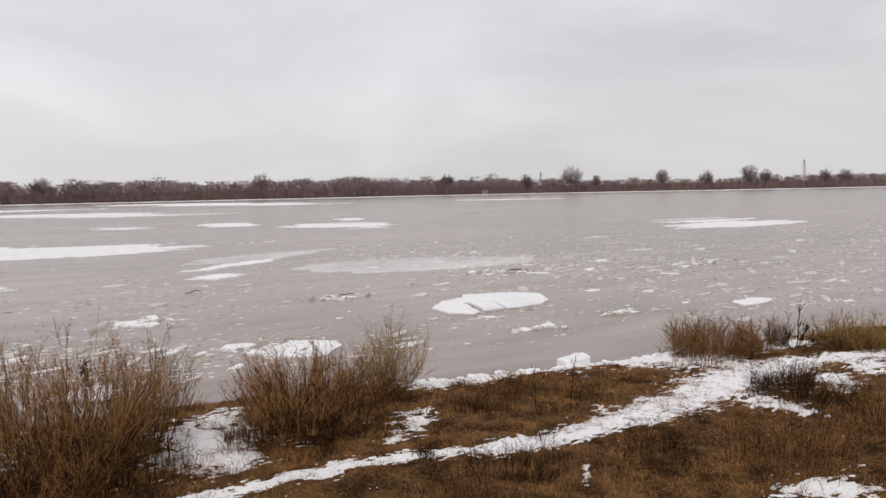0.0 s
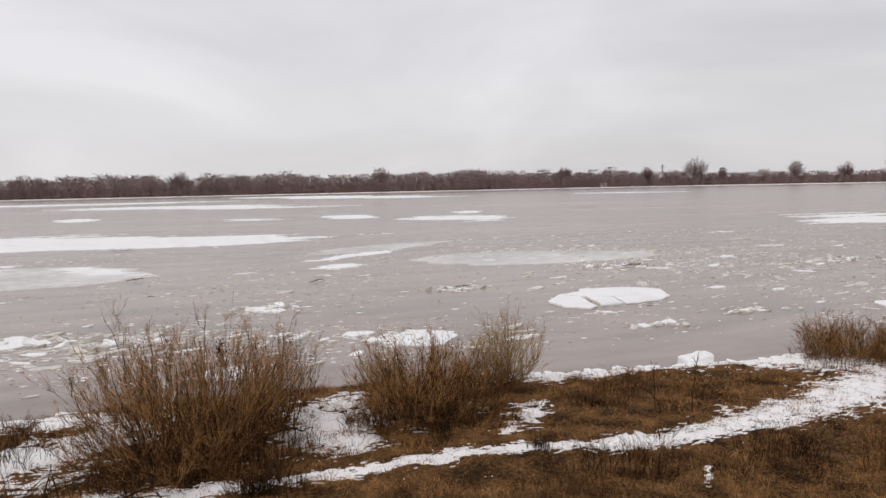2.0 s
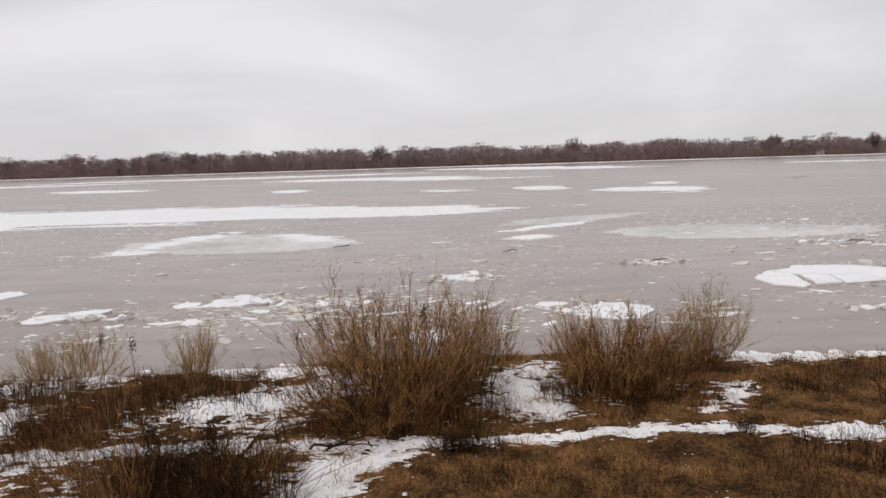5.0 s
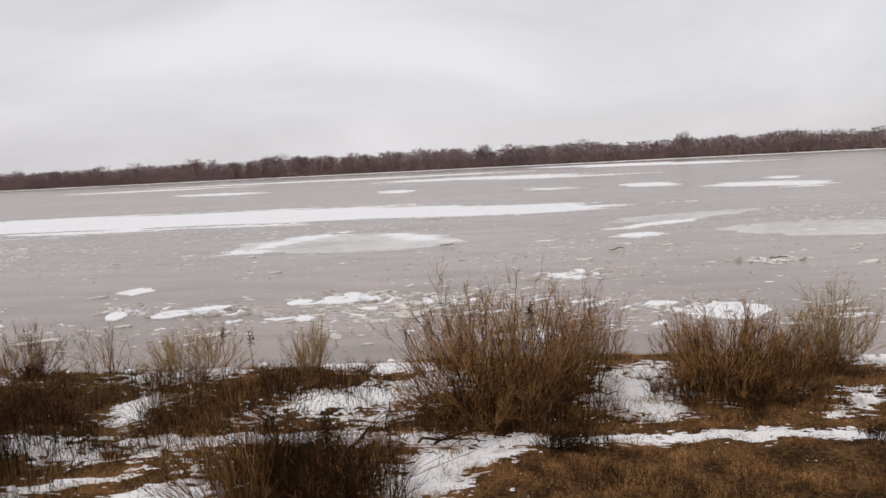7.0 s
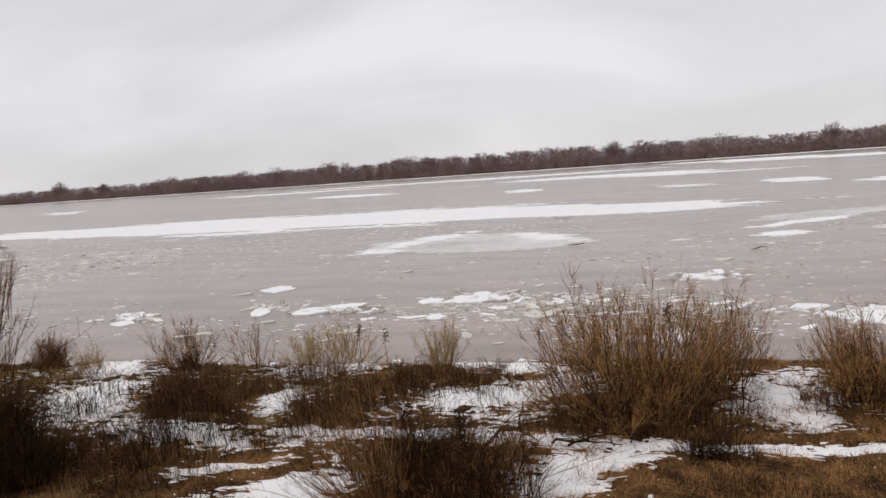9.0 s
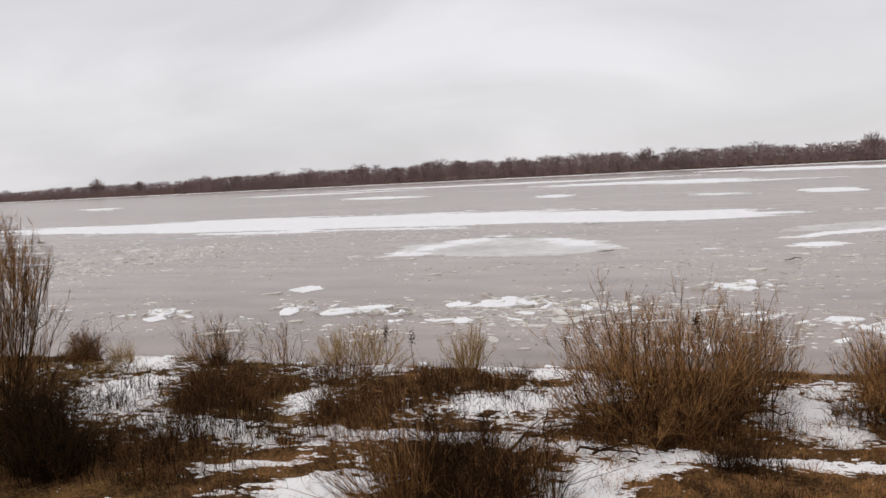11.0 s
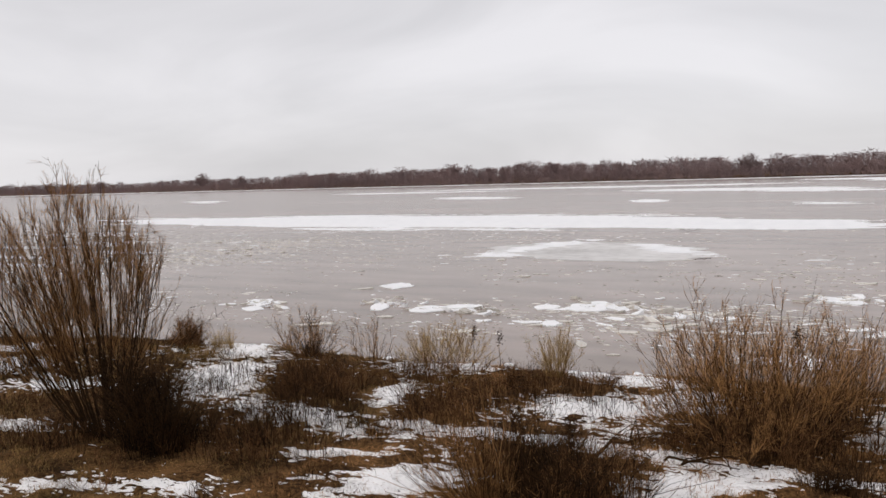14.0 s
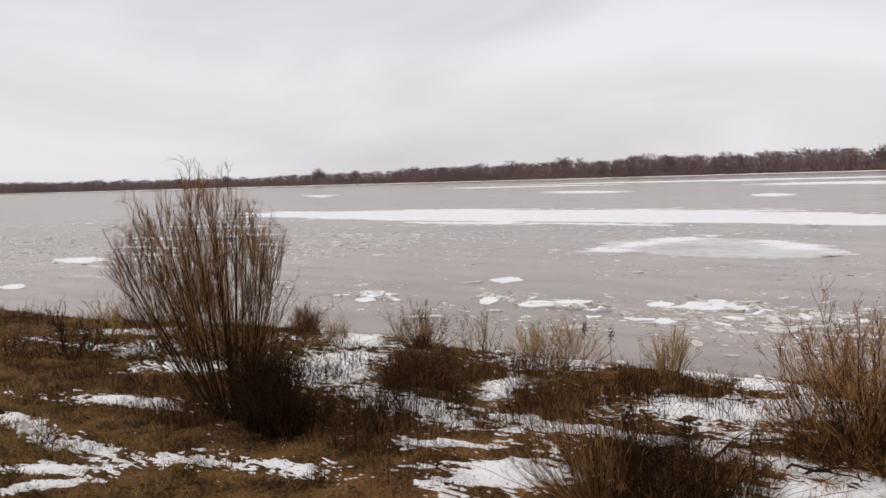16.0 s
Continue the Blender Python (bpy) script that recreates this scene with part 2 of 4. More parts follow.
def sheet(x0, x1, y0, y1, cell, depth_of, thick, lift, base=ground_height):
    xs, ys = np.arange(x0, x1, cell), np.arange(y0, y1, cell)
    gx, gy = np.meshgrid(xs, ys)
    m = depth_of(gx, gy)
    z = base(gx, gy) + np.where(m > 0, lift + thick * np.clip(1.3 * m, 0, 1) * (1 + 0.25 * rough_noise(gx * 5, gy * 5, 8)), -0.02)
    keep = np.maximum.reduce([m[:-1, :-1], m[1:, :-1], m[:-1, 1:], m[1:, 1:]]) > 0
    i = np.arange(gx.size).reshape(gx.shape)
    quads = np.stack([i[:-1, :-1][keep], i[:-1, 1:][keep], i[1:, 1:][keep], i[1:, :-1][keep]], 1)
    used, flat = np.unique(quads, return_inverse=True)
    return np.stack([gx.ravel(), gy.ravel(), z.ravel()], 1)[used], flat.reshape(-1, 4)


def snow(cx, cy, ax, ay, bx, by, ragged=0.75, thick=0.034, grow=0.98):
    patch = (cx, cy, ax * grow, ay * grow, bx * grow, by * grow, ragged, len(SNOWS) * 3)
    SNOWS.append(patch)
    wx, wy = (abs(ax) + abs(bx)) * 1.9 + 0.2, (abs(ay) + abs(by)) * 1.9 + 0.2
    verts, quads = sheet(cx - wx, cx + wx, cy - wy, cy + wy, 0.028, lambda x, y: inside(x, y, patch), thick, 0.007)
    ob = new("snow_patch", mesh("snow_patch", verts, quads, SNOW, True))
    return tagged(ob, "thin melting patch of old white snow on dead grass", "snow", "snow patches on the bank", "stuff")


def path_line(x):
    """The footpath's middle."""
    return np.interp(x, (-9, -3.5, 0.7, 3.6, 7.9, 10.0, 12.4, 14.4, 16.2, 17.8, 20.6, 26, 40), (12.3, 12.2, 11.95, 12.3, 11.85, 12.3, 13.1, 13.85, 14.55, 14.65, 14.1, 13.0, 11))


def path_depth(x, y):
    width = np.interp(x, (-9, -2, 1, 5, 8, 11, 14, 17, 20, 40), (0.2, 0.30, 0.24, 0.24, 0.32, 0.60, 1.0, 0.72, 0.36, 0.30))
    return 1 - np.abs(y - path_line(x)) / width + 0.4 * rough_noise(x * 1.7, y * 1.7, 40) + 0.55 * rough_noise(x * 5, y * 9, 41) + 1.15 * rough_noise(x * 9, y * 24, 42) - 0.02


verts, quads = sheet(-8, 30, 9.8, 16.2, 0.03, path_depth, 0.018, 0.007)
tagged(new("footpath", mesh("footpath", verts, quads, TRODDEN, True)), "trodden footpath covered in thin white snow", "path", kind="structure")

snow(1.95, 15.6, 0.9, 0.08, 0.22, 1.6, 0.7)
snow(1.34, 14.78, 0.52, -0.11, 0.09, 0.84)
snow(-4.2, 14.9, 1.5, 0.75, -0.35, 0.85, 0.75)
snow(-2.9, 16.1, 0.85, 0.85, -0.35, 0.9, 0.85)
snow(-3.4, 17.9, 1.1, 0.05, -0.1, 0.4, 0.9)
snow(-5.0, 18.4, 0.6, -0.08, -0.2, 0.5, 0.9)
snow(15.5, 16.64, 1.3, -1.2, 0.68, 0.73)
snow(16.29, 12.26, 0.18, -0.55, 0.65, 0.49)
snow(18.2, 12.9, 0.26, -0.36, 0.71, 0.51)
snow(13.19, 11.33, 0.12, -0.42, 0.33, 0.28, 1.3, 0.03)
snow(9.9, 7.4, 0.68, -0.38, 0.34, 0.26, 0.9)
snow(19.84, 16.87, 0.89, -0.32, 0.52, 0.45)
snow(-5.95, 9.5, 0.85, 0.58, -0.30, 0.58, 0.22, 0.06)
snow(-7.5, 10.06, 0.72, 0.42, -0.13, 0.21, 0.22, 0.05)
snow(-13.64, 13.84, 1.5, -0.45, -1.55, 1.7, 0.8)
snow(-14.67, 8.86, 1.61, 0.64, -0.33, 0.23)
snow(-17.24, 11.69, 0.9, 0.5, -0.5, 0.38, 0.8)
snow(-20.24, 13.1, 0.61, 0.86, -0.59, 0.41)
snow(-16.61, 18.2, 0.81, 1.05, -1.67, 1.4, 0.5)
snow(-8.93, 18.3, 1.31, 1.2, -0.5, 0.8, 0.5)
snow(-9.15, 11.58, 1.7, -0.02, -0.45, 0.55, 0.9)
snow(-8.93, 14.49, 0.2, 0.75, -0.43, 0.76)
snow(-23.64, 15.06, 1.73, 1.12, -0.57, 0.39, 0.5)
snow(-10.4, 7.15, 1.4, 0.6, -0.26, 0.2, 1.3, 0.025, 0.75)
snow(-15.3, 6.55, 1.3, -0.1, -0.1, 0.3, 0.6, 0.035)
snow(-12.9, 6.45, 1.1, 0.05, -0.1, 0.24, 0.9, 0.03)
snow(-12.2, 5.6, 0.85, 0.55, -0.13, 0.17, 0.6, 0.03)
snow(-11.65, 5.05, 0.4, 0.55, -0.12, 0.1, 0.6, 0.03)
snow(-8.9, 7.65, 0.6, 0.1, -0.2, 0.2, 1.2, 0.025, 0.8)
snow(-2.01, 10.13, 0.68, -0.06, -0.08, 0.56)
snow(-1.38, 11.12, 1.16, 0.47, -0.03, 0.44, 0.5)
snow(5.95, 14.5, 0.42, 0.24, 0.18, 0.58, 0.6, 0.04, 1.0)
snow(5.1, 13.5, 0.16, 0.06, 0.14, 0.3, 0.5, 0.03, 0.8)
snow(2.12, 13.79, 0.5, 0.02, 0.08, 0.38, 0.8, 0.03)
snow(-13.58, 14.43, 0.34, 0.76, -1.27, 1.47, 0.6)
snow(7.06, 9.85, 0.73, 0.9, 0.09, -0.11, 1.5, 0.012, 0.27)
snow(8.6, 18.15, 1.3, 0.05, 0.0, 0.55, 0.8, 0.07)
snow(10.6, 18.1, 1.2, -0.05, 0.0, 0.45, 0.8, 0.07)
snow(12.6, 18.0, 1.2, -0.05, 0.0, 0.42, 0.7, 0.07)
snow(14.4, 17.8, 1.2, 0.0, 0.0, 0.48, 0.6, 0.08)


def snow_amount(x, y):
    best = path_depth(x, y)
    for patch in SNOWS:
        best = np.maximum(best, inside(x, y, patch))
    return best


def dusting(x, y):
    """Specks of snow left between the stalks, thicker near the patches."""
    near = np.clip(0.45 * snow_amount(x, y) + 0.68, 0, 0.7)
    return -0.71 + 0.98 * near + 0.9 * rough_noise(x * 4.5, y * 10, 77) + 0.55 * rough_noise(x * 0.6, y * 0.6, 78)


verts, quads = sheet(-26, 24, 5.5, 18.6, 0.04, dusting, 0.012, 0.008)
tagged(new("snow_specks", mesh("snow_specks", verts, quads, SNOW, True)), "specks of thin snow between dead grass stalks", "snow", kind="stuff")


# ---- shrubs ----
def grow(g, lines, each, long, splay, low, high, rise, points=4, bend=0.06):
    """Side shoots: `each` from every line of (n, s, 3), starting between low and high, about `long` metres long."""
    n, seg, _ = lines.shape
    host = np.repeat(np.arange(n), each)
    at = g.uniform(low, high, len(host))
    idx = at * (seg - 1)
    lo = np.minimum(idx.astype(int), seg - 2)
    w = (idx - lo)[:, None]
    start = lines[host, lo] * (1 - w) + lines[host, lo + 1] * w
    along = lines[host, lo + 1] - lines[host, lo]
    along /= np.linalg.norm(along, axis=1, keepdims=True) + 1e-9
    aim = along + g.normal(0, splay, along.shape)
    aim[:, 2] += rise
    aim /= np.linalg.norm(aim, axis=1, keepdims=True) + 1e-9
    size = long * g.uniform(0.4, 1.4, len(host)) * (1.25 - 0.7 * at)
    s = np.linspace(0, 1, points)
    line = start[:, None] + aim[:, None] * (size[:, None] * s)[:, :, None]
    line[:, :, 2] += 0.18 * size[:, None] * s ** 2
    line += np.cumsum(g.normal(0, bend, (len(host), points, 3)), 1) * (size[:, None] * (s > 0))[:, :, None]
    line[:, :, 2] = np.maximum(line[:, :, 2], 0.0)
    return line


def rods(g, height, reach, stems, base, bow, flat, even, spare, bend, lean, segs):
    turn = 2.39996 * np.arange(stems) + g.normal(0, 0.25, stems)
    f = ((g.permutation(stems) + g.uniform(0, 1, stems)) / stems) ** even
    s = np.linspace(0, 1, segs + 1)
    tall = height * (1 - flat * f ** 2) * g.uniform(spare, 1.0, stems)
    out_r = reach * f * g.uniform(0.8, 1.1, stems) * (1 + 0.22 * np.sin(2 * turn + stems) + 0.15 * np.sin(3 * turn + 1))
    foot = base * np.sqrt(g.uniform(0, 1, stems))
    reach_s = foot[:, None] + (out_r - foot).clip(0)[:, None] * s[None] ** bow
    pts = np.stack([np.cos(turn)[:, None] * reach_s + lean * s[None] ** 1.4, np.sin(turn)[:, None] * reach_s, tall[:, None] * s[None] ** (1.05 + 0.35 * f[:, None])], 2)
    drift = np.cumsum(np.cumsum(g.normal(0, bend * height * 7 / segs, (stems, segs + 1, 3)), 1), 1)
    pts += drift * (s > 0)[None, :, None]
    pts[:, :, 2] = np.maximum(pts[:, :, 2], 0.0)
    return pts, s


def shrub(name, label, x, y, height, reach, stems=90, seed=1, rod=BARK, twig=TWIG, thick=0.0085, branches=5, twigs=4, base=0.25, bow=0.66, lean=0.0, flat=0.45, category="shrub", group="willow shrubs on the bank", even=0.5, single=24, bend=0.009, spare=0.45, splay=0.36, twig_len=0.13, branch_len=0.32, fork=0.15, tips=None, hairs=2):
    """Rods that fan out from a common foot, fork into branches and end in fine twigs; the stoutest rods are parts of their own."""
    g = np.random.default_rng(seed)
    empty = tagged(new(name), label, category, group)
    empty.location = (x, y, float(ground_height(x, y)) - 0.03)
    pts, s = rods(g, height, reach, stems, base, bow, flat, even, spare, bend, lean, 7)
    rad = thick * g.uniform(0.5, 1.25, stems)[:, None] * (1.05 - 0.82 * s[None])
    order = np.argsort(-rad[:, 0])
    pts, rad = pts[order], rad[order]
    stem_parts = []
    for k in range(min(single, stems)):
        stem_parts.append(part("rod", mesh("rod", *tubes(pts[k:k + 1], rad[k:k + 1], 4), rod), empty))
    if stems > single:
        tagged(part("thin_growth", mesh("thin_growth", *tubes(pts[single:], rad[single:]), rod), empty), kind="stuff")
    limb = grow(g, pts, branches, branch_len * height, splay, fork, 0.9, 0.12, 5)
    limb[:, :, 2] = np.where(limb[:, :, 2] > 0.95 * height, 0.95 * height + 0.3 * (limb[:, :, 2] - 0.95 * height), limb[:, :, 2])
    t = np.linspace(0, 1, 5)
    girth = thick * 0.5 * g.uniform(0.6, 1.1, len(limb))[:, None] * (1.05 - 0.75 * t)
    bark = BRANCH if twig is TWIG else twig
    for k, stem in enumerate(stem_parts):
        mine = slice(k * branches, (k + 1) * branches)
        tagged(part("shoot_growth", mesh("shoot_growth", *tubes(limb[mine], girth[mine]), bark), stem), kind="stuff")
    rest = len(stem_parts) * branches
    if rest < len(limb):
        tagged(part("branch_tangle", mesh("branch_tangle", *tubes(limb[rest:], girth[rest:]), bark), empty), kind="stuff")
    tip = grow(g, limb, twigs, twig_len * height, splay * 1.25, 0.1, 1.0, 0.1, 2)
    tv, tq = spikes(tip, thick * 0.47 * g.uniform(0.7, 1.2, len(tip)))
    if hairs:
        hair = grow(g, tip, hairs, 0.075 * height, splay * 1.2, 0.2, 1.0, 0.15, 2)
        hv, hq = spikes(hair, thick * 0.32 * g.uniform(0.7, 1.2, len(hair)))
        tv, tq = np.concatenate([tv, hv]), np.concatenate([tq, hq + len(tv)])
    tagged(part("crown", mesh("crown", tv, tq, tips or twig), empty), kind="stuff")
    return empty


def weeds(label, x, y, height, reach, stems, seed, rod=DARK, twig=DARK, thick=0.006, twigs=5, base=None, spare=0.3):
    """A ragged clump of thin dead stalks with side twigs."""
    g = np.random.default_rng(seed)
    empty = tagged(new("weed_clump"), label, "weeds", "dead weed clumps")
    empty.location = (x, y, float(ground_height(x, y)) - 0.03)
    s = np.linspace(0, 1, 4)
    turn, f = g.uniform(0, 2 * np.pi, stems), np.sqrt(g.uniform(0, 1, stems))
    edge = reach * (0.8 + 0.3 * np.sin(2 * turn + seed) + 0.2 * np.sin(5 * turn + 2 * seed))
    px, py = np.cos(turn) * f * edge, np.sin(turn) * f * edge
    tall = height * 1.15 * g.uniform(spare, 1.0, stems) * (1 - 0.45 * f ** 3) * (0.45 + 0.95 * value_noise((px + x) * 2.2, (py + y) * 2.2, seed))
    tip_x, tip_y = g.normal(0, 0.34, stems) + 0.25 * np.cos(turn) * f, g.normal(0, 0.34, stems) + 0.25 * np.sin(turn) * f
    rise = np.sin(s[None] * g.uniform(1.1, 1.9, stems)[:, None])
    pts = np.stack([px[:, None] + (tall * tip_x)[:, None] * s[None] ** 1.5, py[:, None] + (tall * tip_y)[:, None] * s[None] ** 1.5, tall[:, None] * rise], 2)
    pts += np.cumsum(g.normal(0, 0.02, pts.shape), 1) * (tall[:, None] * (s > 0))[:, :, None]
    gx, gy = pts[:, :1, 0] + x, pts[:, :1, 1] + y
    pts[:, :, 2] = np.maximum(pts[:, :, 2], 0.0) + ground_height(gx, gy) - float(ground_height(x, y))
    rad = thick * g.uniform(0.5, 1.2, stems)[:, None] * (1.05 - 0.8 * s[None])
    for k in range(8):
        part("stalk", mesh("stalk", *tubes(pts[k:k + 1], rad[k:k + 1] * 1.3, 4), rod), empty)
    tagged(part("thin_growth", mesh("thin_growth", *tubes(pts[8:], rad[8:]), rod), empty), kind="stuff")
    tip = grow(g, pts, twigs, 0.22 * height, 0.85, 0.08, 1.0, 0.12, 2)
    tip[:, :, 2] = np.where(tip[:, :, 2] <= 0, tip[:, :1, 2], tip[:, :, 2])
    tagged(part("crown", mesh("crown", *spikes(tip, thick * 0.58 * g.uniform(0.6, 1.2, len(tip))), twig), empty), kind="stuff")
    return empty


def fan_willow(label, x, y, height, reach, stems, seed, lean):
    """A tall bush of stout rods from one foot: each rod carries long side shoots, these fine twigs."""
    g = np.random.default_rng(seed)
    thing = tagged(new("tall_willow"), label, "willow", "willow shrubs on the bank")
    thing.location = (x, y, float(ground_height(x, y)) - 0.03)
    s = np.linspace(0, 1, 10)
    turn = 2.39996 * np.arange(stems) + g.normal(0, 0.2, stems)
    f = np.sqrt((g.permutation(stems) + g.uniform(0, 1, stems)) / stems)
    top = height * (0.90 - 0.22 * f ** 2.4) * g.uniform(0.90, 1.0, stems)
    far = reach * f * g.uniform(0.88, 1.08, stems)
    foot = 0.24 * np.sqrt(g.uniform(0, 1, stems))
    r = foot[:, None] + far[:, None] * s ** 0.94
    pts = np.stack([np.cos(turn)[:, None] * r + lean * s ** 1.15, np.sin(turn)[:, None] * r, top[:, None] * s ** (1 + 0.28 * f[:, None])], 2)
    pts += np.cumsum(np.cumsum(g.normal(0, 0.006, pts.shape), 1), 1) * (s > 0)[None, :, None]
    for k in range(stems):
        one = pts[k:k + 1]
        rod = part("rod", mesh("rod", *tubes(one, g.uniform(0.015, 0.027) * (1.05 - 0.85 * s)[None], 5), BARK), thing)
        shoots = grow(g, one, 10, 0.28 * height, 0.20, 0.18, 0.85, 0.03, 6, 0.035)
        twigs = grow(g, shoots, 8, 0.105 * height, 0.22, 0.22, 1.0, 0.06, 3, 0.03)
        tips = grow(g, twigs, 3, 0.05 * height, 0.28, 0.2, 1.0, 0.08, 2)
        for lines in (shoots, twigs, tips):
            crest = height * (0.98 - 0.30 * np.clip(np.hypot(lines[..., 0] - lean * np.clip(lines[..., 2] / height, 0, 1), lines[..., 1]) / reach, 0, 1.3) ** 2)
            lines[..., 2] = np.where(lines[..., 2] > crest, crest + 0.45 * (lines[..., 2] - crest), lines[..., 2])
        tagged(part("shoot_growth", mesh("shoot_growth", *tubes(shoots, 0.0068 * g.uniform(0.7, 1.2, len(shoots))[:, None] * (1.05 - 0.7 * np.linspace(0, 1, 6))), BRANCH), rod), kind="stuff")
        av, aq = tubes(twigs, 0.0038 * g.uniform(0.7, 1.2, len(twigs))[:, None] * (1.05 - 0.5 * np.linspace(0, 1, 3)))
        bv, bq = tubes(tips, 0.0027 * g.uniform(0.7, 1.2, len(tips))[:, None] * np.array([1.0, 0.6]))
        tagged(part("crown", mesh("crown", np.concatenate([av, bv]), np.concatenate([aq, bq + len(av)]), TWIG), rod), kind="stuff")
    return thing


W = "bare grey-brown willow shrub with many thin upright rods"
shrub("willow_shrub", "broad bare willow shrub with arching brown rods", -0.95, 14.0, 2.75, 2.35, 125, 11, thick=0.0105, branches=6, twigs=5, fork=0.28, splay=0.28, single=40, base=0.5, lean=-0.1, bow=0.62, flat=0.50, even=0.55, bend=0.007)
shrub("willow_shrub", "low arching side shoots of a bare willow shrub", -1.55, 13.9, 1.45, 2.1, 48, 41, branches=6, twigs=4, fork=0.3, splay=0.3, thick=0.010, base=0.5, bow=0.75, flat=0.6, even=0.35)
shrub("willow_shrub", W, 0.75, 15.8, 2.5, 1.1, 42, 12, branches=6, twigs=4, fork=0.25, splay=0.26, bow=0.75, flat=0.3)
shrub("willow_shrub", "dense low willow shrub with tangled brown twigs", 3.6, 15.1, 2.0, 1.75, 150, 13, thick=0.0095, branches=6, twigs=5, fork=0.25, splay=0.3, single=36, base=0.6, flat=0.5)
shrub("willow_shrub", "dense low rust-brown shrub on the shore", 5.6, 16.4, 1.2, 1.0, 100, 43, RUST, RUST, 0.008, base=0.6)
shrub("willow_shrub", "slim clump of pale yellowish willow rods", 6.6, 17.6, 2.2, 0.9, 60, 14, PALE_TWIG, PALE_TWIG, 0.009, 5, 4, bow=0.75)
shrub("willow_shrub", "low rounded rust-brown shrub at the water's edge", 16.85, 16.9, 1.2, 1.75, 220, 15, RUST, TWIG, 0.008, 6, 4, base=1.3, flat=0.4, even=0.6, splay=0.5)
weeds("dense rust-brown brush at the water's edge", 16.7, 16.8, 1.0, 1.8, 480, 70, RUST, TWIG)
weeds("dense rust-brown brush by the snow", 18.2, 16.7, 0.55, 0.6, 110, 71, RUST, RUST)
weeds("dense rust-brown brush beside the snowy path", 20.9, 15.3, 0.8, 1.3, 300, 72, RUST, RUST)
shrub("willow_shrub", "low rust-brown shrub tuft by the snow", 19.4, 16.8, 1.15, 0.5, 50, 16, RUST, RUST, 0.008)
shrub("sapling", "small bare sapling with few forked branches", 19.5, 16.2, 1.4, 0.55, 4, 17, BARK, BARK, 0.020, 7, 5, base=0.03, category="sapling", group="saplings on the bank")
shrub("willow_shrub", "low rust-brown shrub beside the snowy path", 20.9, 15.3, 1.2, 1.2, 130, 18, RUST, PALE_TWIG, 0.008, base=0.8)
weeds("low dark clump of dead weeds beside the path", 14.4, 12.3, 0.8, 1.15, 320, 19)
weeds("low dark clump of dead weeds", 14.1, 10.6, 0.65, 1.0, 240, 20)
weeds("low rust-brown brush on the slope", 10.6, 8.9, 0.8, 1.5, 440, 44, RUST, TWIG)
weeds("low rust-brown brush on the slope", 13.8, 9.0, 1.0, 1.8, 480, 45, RUST, TWIG)
shrub("weed_clump", "dense dark tangle of dead weeds and stalks", -2.9, 9.7, 1.2, 1.5, 50, 21, BARK, TWIG, 0.006, 4, 3, base=0.9, spare=0.5, bend=0.016, flat=0.55, splay=0.6, category="weeds", group="dead weed clumps")
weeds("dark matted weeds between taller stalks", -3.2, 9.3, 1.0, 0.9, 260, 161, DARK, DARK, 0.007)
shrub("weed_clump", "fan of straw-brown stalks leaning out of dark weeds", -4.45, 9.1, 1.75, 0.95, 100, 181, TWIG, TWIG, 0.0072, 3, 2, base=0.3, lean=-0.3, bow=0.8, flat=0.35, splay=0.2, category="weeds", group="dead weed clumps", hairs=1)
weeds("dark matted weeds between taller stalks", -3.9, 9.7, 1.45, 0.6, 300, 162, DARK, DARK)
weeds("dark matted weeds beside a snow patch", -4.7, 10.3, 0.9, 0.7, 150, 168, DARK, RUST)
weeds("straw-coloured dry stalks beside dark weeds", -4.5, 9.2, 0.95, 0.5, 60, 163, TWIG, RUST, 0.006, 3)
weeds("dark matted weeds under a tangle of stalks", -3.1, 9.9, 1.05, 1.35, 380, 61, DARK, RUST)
weeds("low brown brush between snow patches", -4.6, 16.6, 0.5, 1.3, 260, 73, DARK, RUST)
weeds("small brown grass tongue in the snow", 2.3, 15.2, 0.35, 0.4, 110, 74, DARK, RUST)
weeds("dark low brush beside tall dead weeds", -5.6, 10.9, 0.5, 1.0, 140, 75, DARK, RUST)
fan_willow("tall bare willow with a fan of reddish-brown rods", -12.1, 9.05, 5.3, 1.75, 34, 22, -0.62)
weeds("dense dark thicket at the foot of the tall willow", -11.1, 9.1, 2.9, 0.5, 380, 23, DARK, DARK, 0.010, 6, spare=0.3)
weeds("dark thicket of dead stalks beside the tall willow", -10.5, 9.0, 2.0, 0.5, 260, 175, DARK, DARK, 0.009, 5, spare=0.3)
weeds("low dark brown brush beside the tall willow", -8.9, 9.5, 0.62, 1.25, 420, 164, DARK, RUST)
weeds("low dark brown brush beside the tall willow", -13.2, 8.7, 0.5, 1.3, 300, 165, DARK, RUST)
weeds("dark knot of broken weeds among the brush", -11.0, 13.0, 0.75, 0.28, 120, 166, DARK, DARK)
weeds("dark twiggy weed tuft beside the path", 0.45, 11.75, 0.42, 0.6, 170, 167, DARK, DARK)
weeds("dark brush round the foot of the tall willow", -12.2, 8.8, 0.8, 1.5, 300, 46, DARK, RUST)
shrub("willow_shrub", "small cone-shaped rust-brown shrub by the water", -18.2, 17.4, 1.3, 0.6, 110, 24, RUST, RUST, 0.009, flat=0.7)
weeds("pale dry tuft of thin stalks by the water", -16.9, 17.6, 0.8, 0.6, 120, 47, PALE_TWIG, PALE_TWIG)
